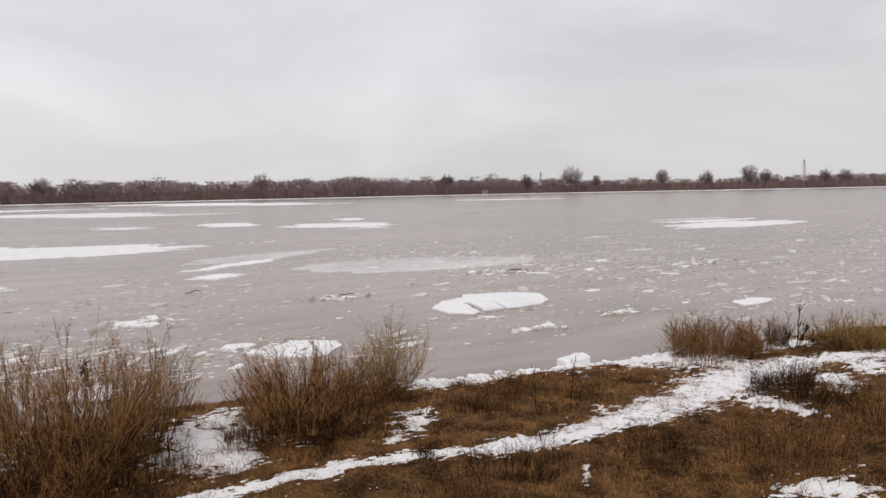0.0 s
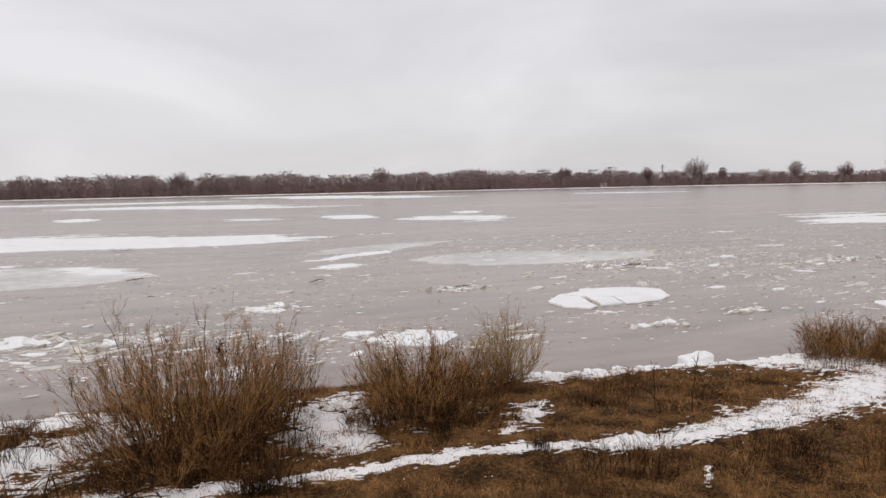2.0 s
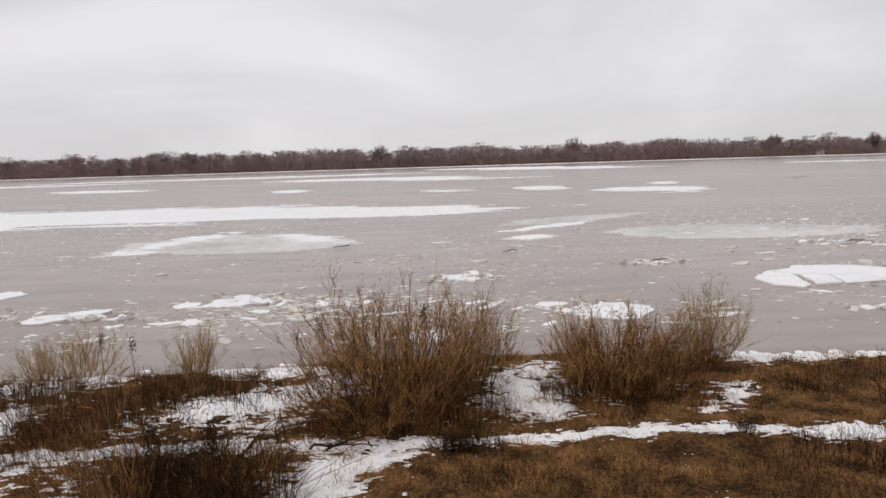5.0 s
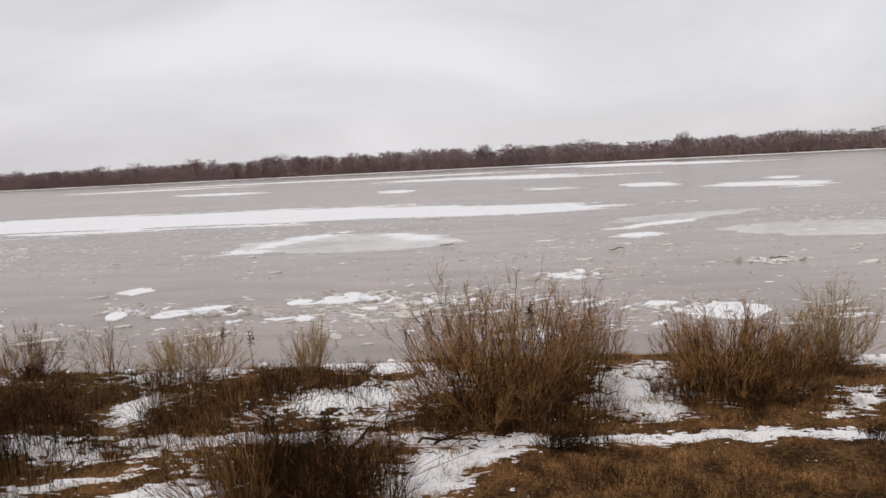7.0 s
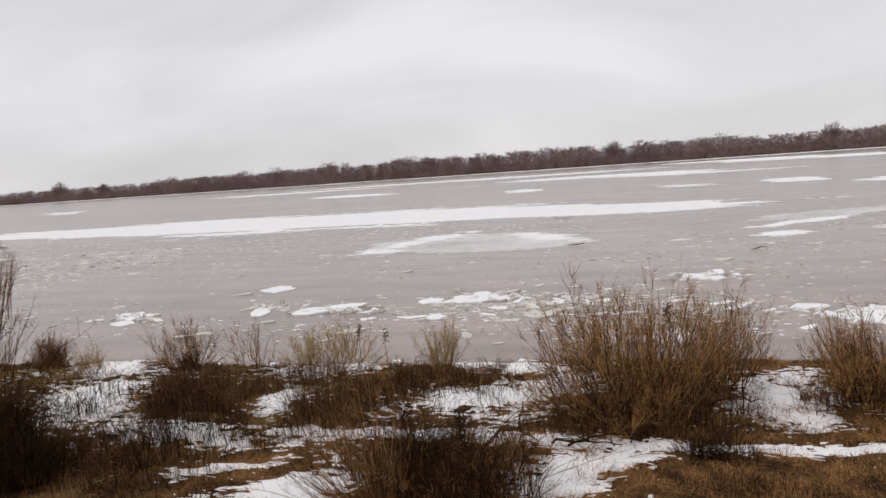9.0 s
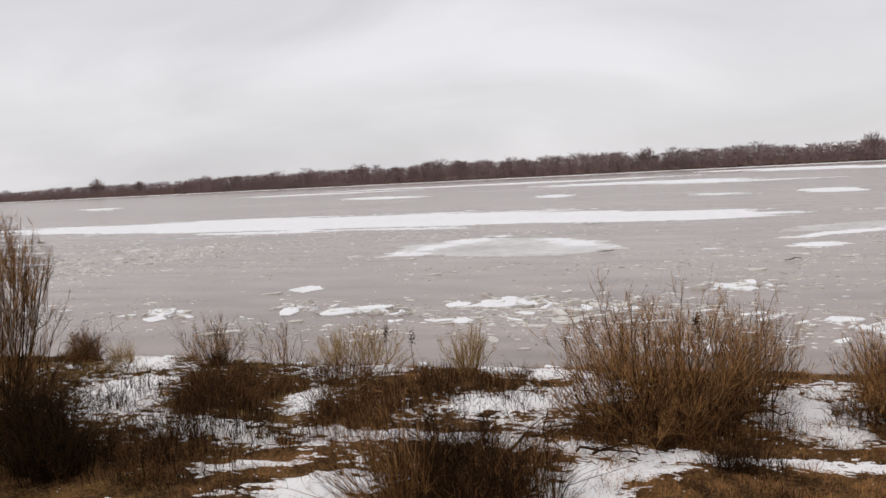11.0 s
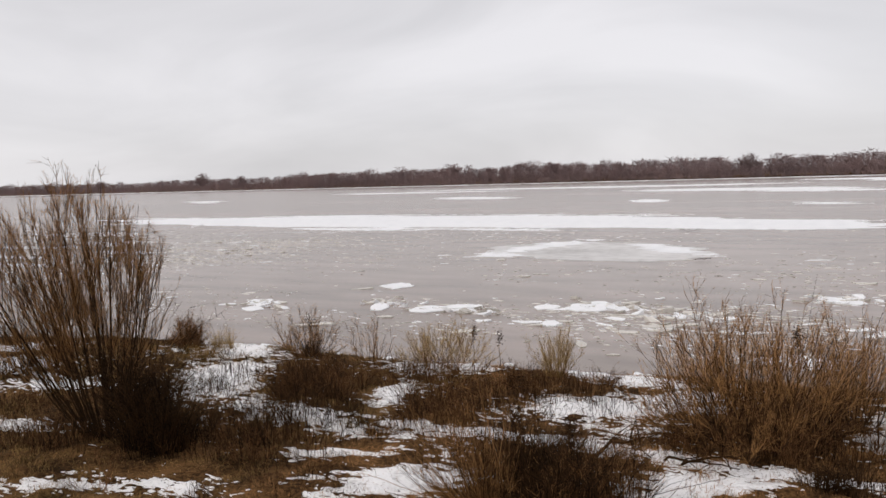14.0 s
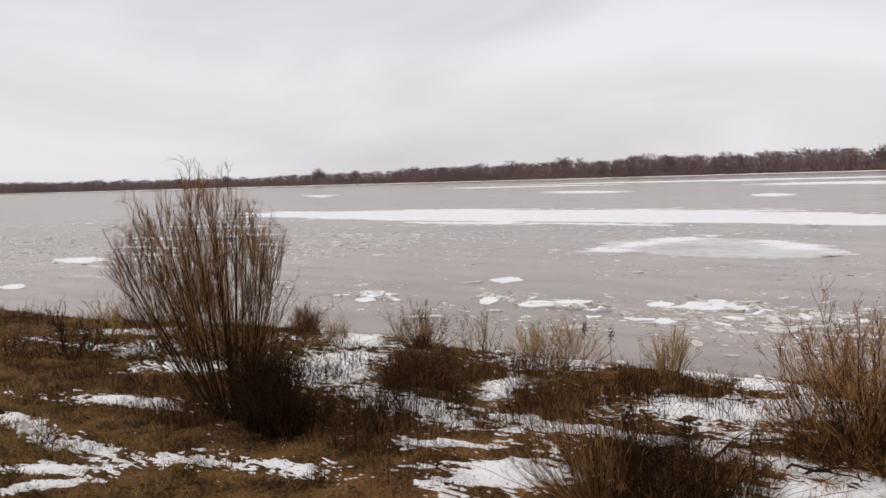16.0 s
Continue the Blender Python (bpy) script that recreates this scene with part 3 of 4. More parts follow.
shrub("willow_shrub", "thin bare shrub with a dark knot by the water", -13.5, 17.5, 1.65, 1.05, 42, 25, BARK, TWIG, 0.010, 5, 4)
weeds("dark knot of broken weeds by the water", -13.3, 17.3, 0.75, 0.35, 140, 48)
shrub("willow_shrub", "sparse thin bare shrub by the water", -11.2, 17.2, 1.55, 0.75, 16, 26, BARK, TWIG, 0.010, 5, 4)
shrub("willow_shrub", "low brown-yellow shrub by the water", -9.3, 18.0, 1.4, 1.35, 90, 27, TWIG, PALE_TWIG, 0.008, 5, 4, base=0.7)
shrub("willow_shrub", "pale yellowish fan-shaped shrub by the water", -5.95, 17.7, 1.5, 0.6, 60, 28, PALE_TWIG, PALE_TWIG, 0.008, 4, 3, base=0.1, splay=0.2)
weeds("low dark brown brush among the snow", -10.2, 13.2, 1.0, 1.5, 640, 29, DARK, RUST)
weeds("low dark brown brush among the snow", -11.1, 14.7, 0.85, 1.3, 460, 49, DARK, RUST)
weeds("low reddish-brown brush among the snow", -6.95, 13.0, 1.15, 1.25, 520, 30, DARK, RUST)
weeds("flat band of reddish-brown brush near the water", -6.3, 15.6, 0.65, 1.6, 520, 31, DARK, RUST)
weeds("flat band of reddish-brown brush near the water", -9.2, 16.2, 0.6, 1.6, 460, 50, DARK, RUST)
weeds("matted dark brown brush below the snow", -10.6, 10.3, 0.6, 1.3, 400, 182, DARK, RUST)
weeds("matted dark brush beside the broad willow shrub", -2.3, 12.9, 0.4, 1.0, 320, 183, DARK, RUST)
weeds("sparse dark twiggy brush above the snow", -9.3, 10.8, 0.9, 1.9, 300, 32, thick=0.008)
weeds("sparse dark stalks standing in thin snow", -13.2, 13.2, 0.9, 1.8, 230, 62, thick=0.007, twigs=4)
weeds("sparse dark stalks standing in thin snow", -4.3, 14.9, 0.55, 1.7, 170, 63, thick=0.006, twigs=4)
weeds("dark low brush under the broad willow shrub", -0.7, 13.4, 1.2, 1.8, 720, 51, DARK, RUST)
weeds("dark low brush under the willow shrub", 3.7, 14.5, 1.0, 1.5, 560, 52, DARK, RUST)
weeds("small dark weed tuft beside the path", 0.07, 11.6, 0.5, 0.4, 130, 53)
weeds("small dark weed tuft beside the path", 5.1, 12.0, 0.28, 0.28, 80, 54)
weeds("dark broken weed clump in the snow", -3.8, 11.5, 0.6, 0.4, 120, 55)
weeds("low brown brush on the grassy mound", 8.6, 15.6, 0.55, 1.3, 240, 56, RUST, RUST)
weeds("low dark brush by the saplings", -19.0, 12.2, 0.9, 1.5, 240, 57)
weeds("low dark brush by the water", -25.5, 15.6, 0.8, 1.8, 240, 58)
weeds("low dark brush by the water", -30.0, 13.6, 0.8, 2.2, 240, 59)
for k, (wx, wy, wr) in enumerate(((-18.4, 9.7, 1.5), (-16.0, 9.9, 1.2), (-21.3, 10.9, 1.8), (-24.5, 12.0, 1.8))):
    weeds("matted dark brush on the olive meadow", wx, wy, 0.45, wr, 330, 190 + k, DARK, RUST)
weeds("low dark brush on the meadow", -22.5, 9.6, 0.6, 2.0, 220, 60)
weeds("dry rust-brown weeds in the grass below the path", 4.6, 10.3, 0.4, 0.9, 110, 64, RUST, RUST)
weeds("dark weeds in the grass below the path", 6.4, 10.6, 0.5, 1.2, 340, 65, DARK, RUST)
weeds("dark weeds in the grass below the path", 8.8, 10.2, 0.5, 1.0, 260, 169, DARK, RUST)
weeds("thin brown weeds in the grass", 5.0, 8.8, 0.4, 1.1, 200, 170, RUST, DARK)
weeds("thin brown weeds in the grass", 2.4, 9.6, 0.3, 1.0, 160, 171, RUST, DARK)
weeds("thin brown weeds in the grass", 0.6, 10.2, 0.35, 0.8, 150, 172, DARK, RUST)
weeds("dark weeds on the grassy mound", 7.6, 14.6, 0.4, 0.7, 180, 173, DARK, RUST)
weeds("brown weeds on the grassy mound", 10.2, 14.6, 0.35, 0.8, 160, 174, RUST, DARK)
weeds("dark weeds in the grass", -7.4, 8.6, 0.4, 1.1, 110, 66, DARK, RUST)
weeds("dark weeds in the grass", -14.8, 10.4, 0.5, 1.4, 170, 67, DARK, RUST)
weeds("brown weeds in the grass", -16.8, 8.0, 0.45, 1.3, 140, 68, RUST, RUST)
shrub("sapling", "thin bare sapling on the bank", -20.45, 10.5, 2.3, 0.55, 4, 33, BARK, BARK, 0.022, 9, 5, base=0.05, category="sapling", group="saplings on the bank")
shrub("sapling", "thin bare sapling with pale twigs", -22.1, 12.7, 2.2, 0.7, 8, 34, BARK, PALE_TWIG, 0.015, 7, 5, base=0.1, category="sapling", group="saplings on the bank")
STALK = dict(category="stalk", group="dry weed stalks", branches=2, twigs=2)
shrub("dry_stalk", "single tall dry weed stalk on the mound", 8.45, 13.52, 1.5, 0.06, 2, 35, DARK, DARK, 0.016, base=0.02, **STALK)
shrub("dry_stalk", "single tall dry weed stalk on the mound", 9.2, 13.36, 1.45, 0.08, 2, 36, DARK, DARK, 0.016, base=0.02, **STALK)
shrub("dry_stalk", "few dry weed stalks beside the path", 7.5, 11.85, 0.55, 0.25, 8, 37, DARK, DARK, 0.009, base=0.1, **STALK)
shrub("dry_stalk", "few dry reddish weed stalks in the grass", -10.0, 7.1, 0.9, 0.5, 9, 38, RUST, RUST, 0.009, base=0.2, **STALK)
shrub("dry_stalk", "few dry weed stalks in the grass", -8.2, 7.4, 0.6, 0.25, 12, 39, DARK, DARK, 0.009, base=0.15, **STALK)
shrub("dry_stalk", "few dry weed stalks in the grass", -13.2, 5.9, 0.8, 0.35, 5, 40, DARK, DARK, 0.01, base=0.1, **STALK)


def leaf_clump(label, x, y, z, size, count, seed):
    """Dead leaves still clinging to a twig."""
    g = np.random.default_rng(seed)
    at = g.normal(0, 1, (count, 3)) * (0.4 * size, 0.4 * size, size)
    u, v = g.normal(0, 1, (count, 3)), g.normal(0, 1, (count, 3))
    u *= (0.035 / np.linalg.norm(u, axis=1))[:, None]
    v *= (0.014 / np.linalg.norm(v, axis=1))[:, None]
    leaves = np.stack([at - u, at + v, at + u, at - v, at + np.cross(u, v) * 12], 1).reshape(-1, 3)
    i = np.arange(count) * 5
    quads = np.concatenate([np.stack([i, i + 1, i + 4], 1), np.stack([i + 1, i + 2, i + 4], 1), np.stack([i + 2, i + 3, i + 4], 1), np.stack([i + 3, i, i + 4], 1)])
    thing = tagged(new("dead_twig"), label, "twig", "leafy dead twigs")
    thing.location = (x, y, z)
    tagged(part("leaves", mesh("leaves", leaves, quads, DEAD_LEAF), thing), kind="stuff")
    foot = float(ground_height(x, y)) - z - 0.02
    s = np.linspace(0, 1, 5)
    line = np.stack([g.normal(0, 0.02, 5), g.normal(0, 0.02, 5), foot + (size - foot) * s], 1)
    part("stem", mesh("stem", *tubes(line[None], 0.008 * (1.1 - 0.7 * s)[None], 4), DARK), thing)


leaf_clump("dead twig with dark withered leaves in the willow shrub", -0.34, 14.0, 2.6, 0.13, 150, 1)
leaf_clump("dead twig with dark withered leaves by the water", -13.35, 17.4, 1.35, 0.16, 140, 2)
leaf_clump("dead dock stalk with dark withered leaves", -3.35, 10.0, 1.75, 0.14, 170, 5)
leaf_clump("dead dock stalk with dark withered leaves", -4.25, 10.1, 1.8, 0.13, 150, 6)
leaf_clump("dead twig with dark withered leaves by the water", -7.6, 18.0, 1.2, 0.12, 90, 3)
leaf_clump("dead twig with dark withered leaves by the water", -8.4, 18.1, 1.3, 0.13, 90, 4)


def fallen_branch(label, x0, y0, x1, y1, seed, high=0.12, thick=0.022, arms=7):
    g = np.random.default_rng(seed)
    s = np.linspace(0, 1, 9)
    px, py = x0 + (x1 - x0) * s, y0 + (y1 - y0) * s
    line = np.stack([px, py, ground_height(px, py) + 0.07 + high * np.sin(s * 3.0)], 1) + g.normal(0, 0.03, (9, 3))
    thing = tagged(new("fallen_branch"), label, "branch", "fallen branches")
    thing.location = (x0, y0, float(ground_height(x0, y0)))
    line -= np.array(thing.location)
    part("limb", mesh("limb", *tubes(line[None], thick * (1.1 - 0.8 * s[None]), 6), DARK), thing)
    for k in range(arms):
        i = int(g.integers(1, 8))
        aim = g.normal(0, 1, 3) * (1, 1, 0.5) + (0, 0, 0.35)
        aim /= np.linalg.norm(aim)
        q = np.linspace(0, g.uniform(0.25, 0.6), 4)
        side = line[i] + aim * q[:, None] + g.normal(0, 0.012, (4, 3))
        part("side_twig", mesh("side_twig", *tubes(side[None], thick * 0.45 * (1.1 - 0.25 * np.arange(4))[None], 4), DARK), thing)
    return thing


fallen_branch("dark fallen branch lying on the snowy path", -2.0, 11.5, -0.9, 12.2, 1)
fallen_branch("dark fallen branch lying on the snow", -2.3, 11.75, -1.1, 11.65, 2, 0.06)
fallen_branch("dark broken snag beside the willow shrub", 0.3, 14.2, 1.15, 14.5, 3, 0.28, 0.035, 10)
fallen_branch("dark bent branch arching over the snow", -3.4, 11.2, -2.5, 11.6, 4, 0.35, 0.03, 8)

# ---- ice ----
def plate(outline, thick, tilt=0.0):
    """A slab from an outline, its rim slightly rounded."""
    n, mid = len(outline), np.mean(outline, 0)
    rings = [np.column_stack([mid + (outline - mid) * k, np.full(n, z)]) for k, z in ((0.985, -0.06), (1.0, thick * 0.5), (0.985, thick), (0.90, thick * 1.08), (0.5, thick * 1.15))]
    verts = np.concatenate(rings + [np.array([[*mid, thick * 1.2]])])
    high = verts[:, 2] > 0.01
    verts[high, 2] += np.clip(tilt * verts[high, 0], -0.6 * thick, 3 * thick) + 0.25 * thick * rough_noise(verts[high, 0] * 2.5, verts[high, 1] * 2.5, n)
    faces = [(j * n + i, j * n + (i + 1) % n, (j + 1) * n + (i + 1) % n, (j + 1) * n + i) for j in range(4) for i in range(n)]
    return verts, faces + [(4 * n + i, 4 * n + (i + 1) % n, 5 * n) for i in range(n)]


def frayed(corners, seed, step=0.25, amount=0.06):
    g = np.random.default_rng(seed)
    pts = []
    for a, b in zip(corners, corners[1:] + corners[:1]):
        a, b = np.array(a), np.array(b)
        k = max(1, int(np.linalg.norm(b - a) / step))
        pts += [a + (b - a) * i / k + g.normal(0, amount, 2) * (i > 0) for i in range(k)]
    return np.array(pts)


def shard(ax, ay, bx, by, seed, amount=0.05):
    """An angular broken outline."""
    g = np.random.default_rng(seed)
    n = int(g.integers(6, 10))
    turn = (np.arange(n) + g.uniform(-0.33, 0.33, n)) * 2 * np.pi / n + g.uniform(0, 6)
    r = g.uniform(0.72, 1.12, n)
    size = min(math.hypot(ax, ay), math.hypot(bx, by))
    return frayed([(q * (ax * math.cos(t) + bx * math.sin(t)), q * (ay * math.cos(t) + by * math.sin(t))) for q, t in zip(r, turn)], seed, 0.3 * size, amount * size)


def floe(cx, cy, ax, ay, bx, by, seed, mat=ICE, thick=0.05, label="flat white snow-covered ice floe on the river", amount=0.11, tilt=0.0):
    """A flat angular cake of ice with an uneven rim."""
    ob = new("ice_floe", mesh("ice_floe", *plate(shard(ax, ay, bx, by, seed, amount), thick, tilt), mat))
    ob.location = (cx, cy, 0)
    return tagged(ob, label, "ice floe", "ice floes on the river")


def ice_sheet(cx, cy, ax, ay, bx, by, seed, mat=ICE, thick=0.05, label="long white sheet of snowy drift ice", name="ice_sheet", ragged=0.75, cell=0.25, streak=9.0, fine=1.0, frill=0.0):
    """A wide thin field of drift ice with a frayed outline drawn out along the stream."""
    det = ax * by - ay * bx

    def depth_of(x, y):
        p = ((x - cx) * by - (y - cy) * bx) / det
        q = ((y - cy) * ax - (x - cx) * ay) / det
        r = np.sqrt(p * p + q * q)
        size = fine / max(abs(by), abs(bx))
        return 1 - r + frill * np.clip(q + 0.35, 0, 1) * rough_noise(x * size * 1.6 / streak, y * size * 3.2, seed + 21) + ragged * rough_noise(x * size / streak, y * size, seed) + 0.8 * ragged * rough_noise(x * size * 3 / streak, y * size * 3.5, seed + 9) + 0.25 * ragged * rough_noise(x * size * 8, y * size * 12, seed + 4)

    wx, wy = (abs(ax) + abs(bx)) * 1.7, (abs(ay) + abs(by)) * 1.7
    verts, quads = sheet(cx - wx, cx + wx, cy - wy, cy + wy, cell, depth_of, thick, 0.012, lambda x, y: 0 * x)
    return tagged(new(name, mesh(name, verts, quads, mat, True)), label, "ice sheet", "ice sheets on the river")


# the large cracked floe: three pieces side by side
big = tagged(new("ice_floe"), "large white snow-covered ice floe cracked into three", "ice floe", "ice floes on the river")
big.location = (16.99, 31.29, 0)


for k, corner in enumerate(([(-3.31, -0.32), (-2.1, 1.2), (-1.4, 0.35), (-1.9, -2.35), (-2.36, -2.68), (-3.3, -1.91)],
                            [(-1.15, 0.20), (-0.12, -0.36), (-0.46, -2.05), (-1.5, -2.2)],
                            [(-2.0, 1.36), (-0.87, 1.69), (-0.29, 2.68), (2.3, 2.15), (3.31, 0.97), (2.67, -0.88), (1.53, -1.85), (-0.34, -2.1), (0.02, -0.25), (-1.22, 0.33)])):
    part("piece", mesh("piece", *plate(frayed(corner, k, 0.3, 0.04), 0.09), ICE), big)

floe(27.36, 25.29, 1.06, -0.35, 0.84, 0.78, 2)
ice_sheet(77.5, 74.2, 9.4, -4.2, 8.8, 8.4, 3)
ice_sheet(35.3, 106.2, 6.25, -3.6, 2.64, 7.9, 4)
ice_sheet(41.4, 129.8, 1.95, -1.3, 1.9, 5.9, 5)
floe(-7.96, 29.69, 1.16, 0.74, -0.31, 1.3, 6)
floe(-14.5, 27.4, 0.9, 0.5, -0.4, 0.9, 8)
floe(-13.3, 27.95, 0.9, 0.5, -0.2, 0.4, 108, thick=0.12, amount=0.14, label="ridged white ice floe on the river")
floe(-16.95, 27.42, 0.36, 0.38, -0.5, 0.86, 9)
floe(-19.24, 33.18, 0.8, 0.44, -0.54, 0.97, 10, thick=0.03)
floe(-23.18, 26.97, 0.67, 0.36, -0.62, 0.76, 11, thick=0.03)
floe(-22.29, 25.47, 0.57, 0.2, -0.43, 0.51, 12, thick=0.03)
floe(6.3, 25.5, 1.45, -0.25, 0.3, 1.6, 13, amount=0.13)
floe(4.28, 27.05, 0.58, -0.06, 0.09, 0.54, 14)
floe(-0.1, 22.75, 0.80, 0.03, 0.05, 0.85, 15)
floe(-9.9, 29.2, 0.62, 0.1, -0.1, 0.7, 115, thick=0.04, amount=0.12)
floe(-8.7, 25.9, 0.42, 0.05, -0.1, 0.62, 116, thick=0.05, amount=0.14)
floe(1.3, 33.84, 0.96, -0.23, 0.08, 0.94, 16, amount=0.12)
ice_sheet(-51.0, 86.0, 55, -1.5, -6.0, 15.0, 17, cell=0.3, ragged=0.42, streak=6.0, fine=1.8, frill=0.5)
ice_sheet(-10.0, 80.5, 17, -0.4, -2.0, 8.0, 18, cell=0.25, ragged=0.42, streak=6.0, fine=1.6, label="white tongue of snowy drift ice")
ice_sheet(-8.5, 206, 41, -13.7, -0.95, 18, 19, cell=0.9, streak=10.0)
ice_sheet(-74.6, 173, 11.8, -4.4, -5.6, 11, 20, cell=0.7)
ice_sheet(-25.5, 140.4, 3.5, 0.2, -1.2, 6.0, 21)
ice_sheet(2.1, 126, 6.9, -1.4, 0.1, 4.6, 22)
ice_sheet(19.1, 125.3, 3.2, -2.2, 1.2, 7.0, 23)
ice_sheet(-168, 178, 5.5, 1.7, -9.8, 9.5, 24, cell=0.5)
ice_sheet(29.6, 112.7, 3.4, -1, 2, 6.8, 25)
ice_sheet(42, 316, 33, -41, 5.8, 26, 26, cell=1.4, streak=10.0)
ice_sheet(-70, 280, 60, -6, 0, 14, 61, cell=1.2, streak=10.0)
ice_sheet(-130, 250, 26, 0, 0, 10, 62, cell=1.0, streak=9.0)
ice_sheet(150, 260, 18, -10, 0, 8, 63, cell=1.0, streak=9.0)
SL = "thin grey-white sheet of wet slush ice"
ice_sheet(-13.6, 52.4, 7.6, 0.4, -1.6, 6.4, 27, SLUSH, 0.012, SL, "slush_sheet", 0.22, 0.14, 5.0, 1.2)
ice_sheet(-18.8, 52.6, 2.1, 6.2, 1.7, -0.9, 64, ICE, 0.02, "white stroke of snow along a slush sheet", "slush_sheet", 0.7, 0.10, 3.0, 1.2)
ice_sheet(-8.9, 53.6, 2.6, -3.1, 1.3, 1.1, 69, ICE, 0.02, "white rim of a slush sheet", "slush_sheet", 0.65, 0.10, 3.0, 1.2)
ice_sheet(21, 50.2, 8.3, -1.6, 1.2, 4.4, 28, SLUSH, 0.012, SL, "slush_sheet", 0.2, 0.14, 6.0)
ice_sheet(12.0, 63.0, 6.8, 2.5, 1.0, 3.2, 29, SLUSH, 0.012, SL, "slush_sheet", 0.35, 0.14, 6.0)
ice_sheet(9.6, 57.8, 3.4, 2.4, 0.5, 1.5, 30, cell=0.12)
ice_sheet(6.8, 50, 1.55, 0.2, 0.24, 1.6, 31, cell=0.08)
floe(-44.9, 21, 0.4, 0.6, -1.3, 0.64, 32, thick=0.03)
ice_sheet(-55.9, 31.4, 1.3, 1.2, -1.95, 1.1, 33, cell=0.08)
for k, (px, py, long, wide) in enumerate(((-49, 29, 2.2, 0.5), (-54, 36, 3.4, 0.8), (-60, 40, 4.0, 0.8), (-52, 45, 4.5, 1.0), (-68, 47, 5.0, 1.2), (-45, 25.5, 1.6, 0.4))):
    ice_sheet(px, py, long, 0.2, 0, wide, 120 + k, SLUSH, 0.012, SL, "slush_sheet", 0.7, 0.12, 4.0)
ice_sheet(-62, 52, 5, 0, 0, 3, 67, SLUSH, 0.012, SL, "slush_sheet", 0.7, 0.14, 4.0)
ice_sheet(-75, 62, 8, 0, 0, 3, 68, SLUSH, 0.012, SL, "slush_sheet", 0.7, 0.16, 4.0)

# ice pieces between the floes: the larger ones by themselves, the crumbs as one
g = np.random.default_rng(5)
shapes = [mesh("ice_piece", *plate(shard(1, 0, 0, 1, 200 + k, 0.1), 0.04, 0.03 * (k % 4)), (WET_ICE, WET_ICE, ICE)[k % 3]) for k in range(15)]


def raft(x, y):
    """How thick the broken ice lies, about 0 to 1."""
    v = 0.30 + 0.75 * rough_noise(x * 0.07, y * 0.09, 90) + 0.3 * rough_noise(x * 0.3, y * 0.4, 91)
    v += 0.45 * np.exp(-(((x + 1) / 9) ** 2 + ((y - 25) / 3.5) ** 2)) + 0.55 * np.exp(-(((x + 8) / 8) ** 2 + ((y - 28.5) / 2.6) ** 2))
    v += 0.30 * np.exp(-(((x - 30) / 16) ** 2 + ((y - 46) / 11) ** 2)) + 0.25 * np.exp(-(((x - 12) / 12) ** 2 + ((y - 42) / 6) ** 2))
    v += 0.5 * np.exp(-(((x + 58) / 20) ** 2 + ((y - 42) / 13) ** 2))
    return np.clip(v, 0, 1) * smooth(20.5, 24.0, y) * (1 - 0.85 * smooth(58, 75, y))


placed = 0
while placed < 300:
    y = 20.5 + 45 * g.uniform() ** 1.2
    x = g.uniform(-1.9 * y - 8, 1.6 * y)
    if g.uniform() > raft(x, y) ** 2.4:
        continue
    long = g.uniform(0.14, 0.28) * (1 + 0.9 * g.uniform() ** 3) * (1 + (y - 20) * 0.012)
    k = int(g.integers(0, 15))
    ob = new("ice_piece", shapes[k])
    ob.matrix_basis = pose(x, y, -0.01, 0, 0, g.normal(0, 28)) @ Matrix.Diagonal((long * g.uniform(1.0, 2.3), long * g.uniform(0.6, 1.1), g.uniform(0.6, 1.1), 1))
    tagged(ob, "small white piece of drift ice" if k % 3 == 2 else "small wet grey piece of drift ice", "ice piece", "drifting ice pieces")
    placed += 1


def crumbs(count, seed, y0, y1, small, large, mat, label, power=1.5):
    g = np.random.default_rng(seed)
    verts, faces, made = [], [], 0
    while made < count:
        y = y0 + (y1 - y0) * g.uniform() ** 1.3
        x = g.uniform(-2.2 * y - 10, 1.9 * y)
        if g.uniform() > raft(x, y) ** power:
            continue
        n = int(g.integers(5, 9))
        turn = np.sort(g.uniform(0, 2 * np.pi, n))
        size = g.uniform(small, large) * (1 + (y - 20) * 0.014)
        r = size * g.uniform(0.35, 1.2, n)
        px, py = x + 1.9 * r * np.cos(turn), y + 0.85 * r * np.sin(turn)
        top = g.uniform(0.006, 0.022)
        at = len(verts)
        verts += [(a, b, -0.003) for a, b in zip(px, py)] + [(x + (a - x) * 0.72, y + (b - y) * 0.72, top + g.uniform(-0.01, 0.01)) for a, b in zip(px, py)]
        faces += [(at + i, at + (i + 1) % n, at + n + (i + 1) % n, at + n + i) for i in range(n)] + [tuple(range(at + n, at + 2 * n))]
        made += 1
    tagged(new("brash_ice", mesh("brash_ice", verts, faces, mat)), label, "ice", kind="stuff")


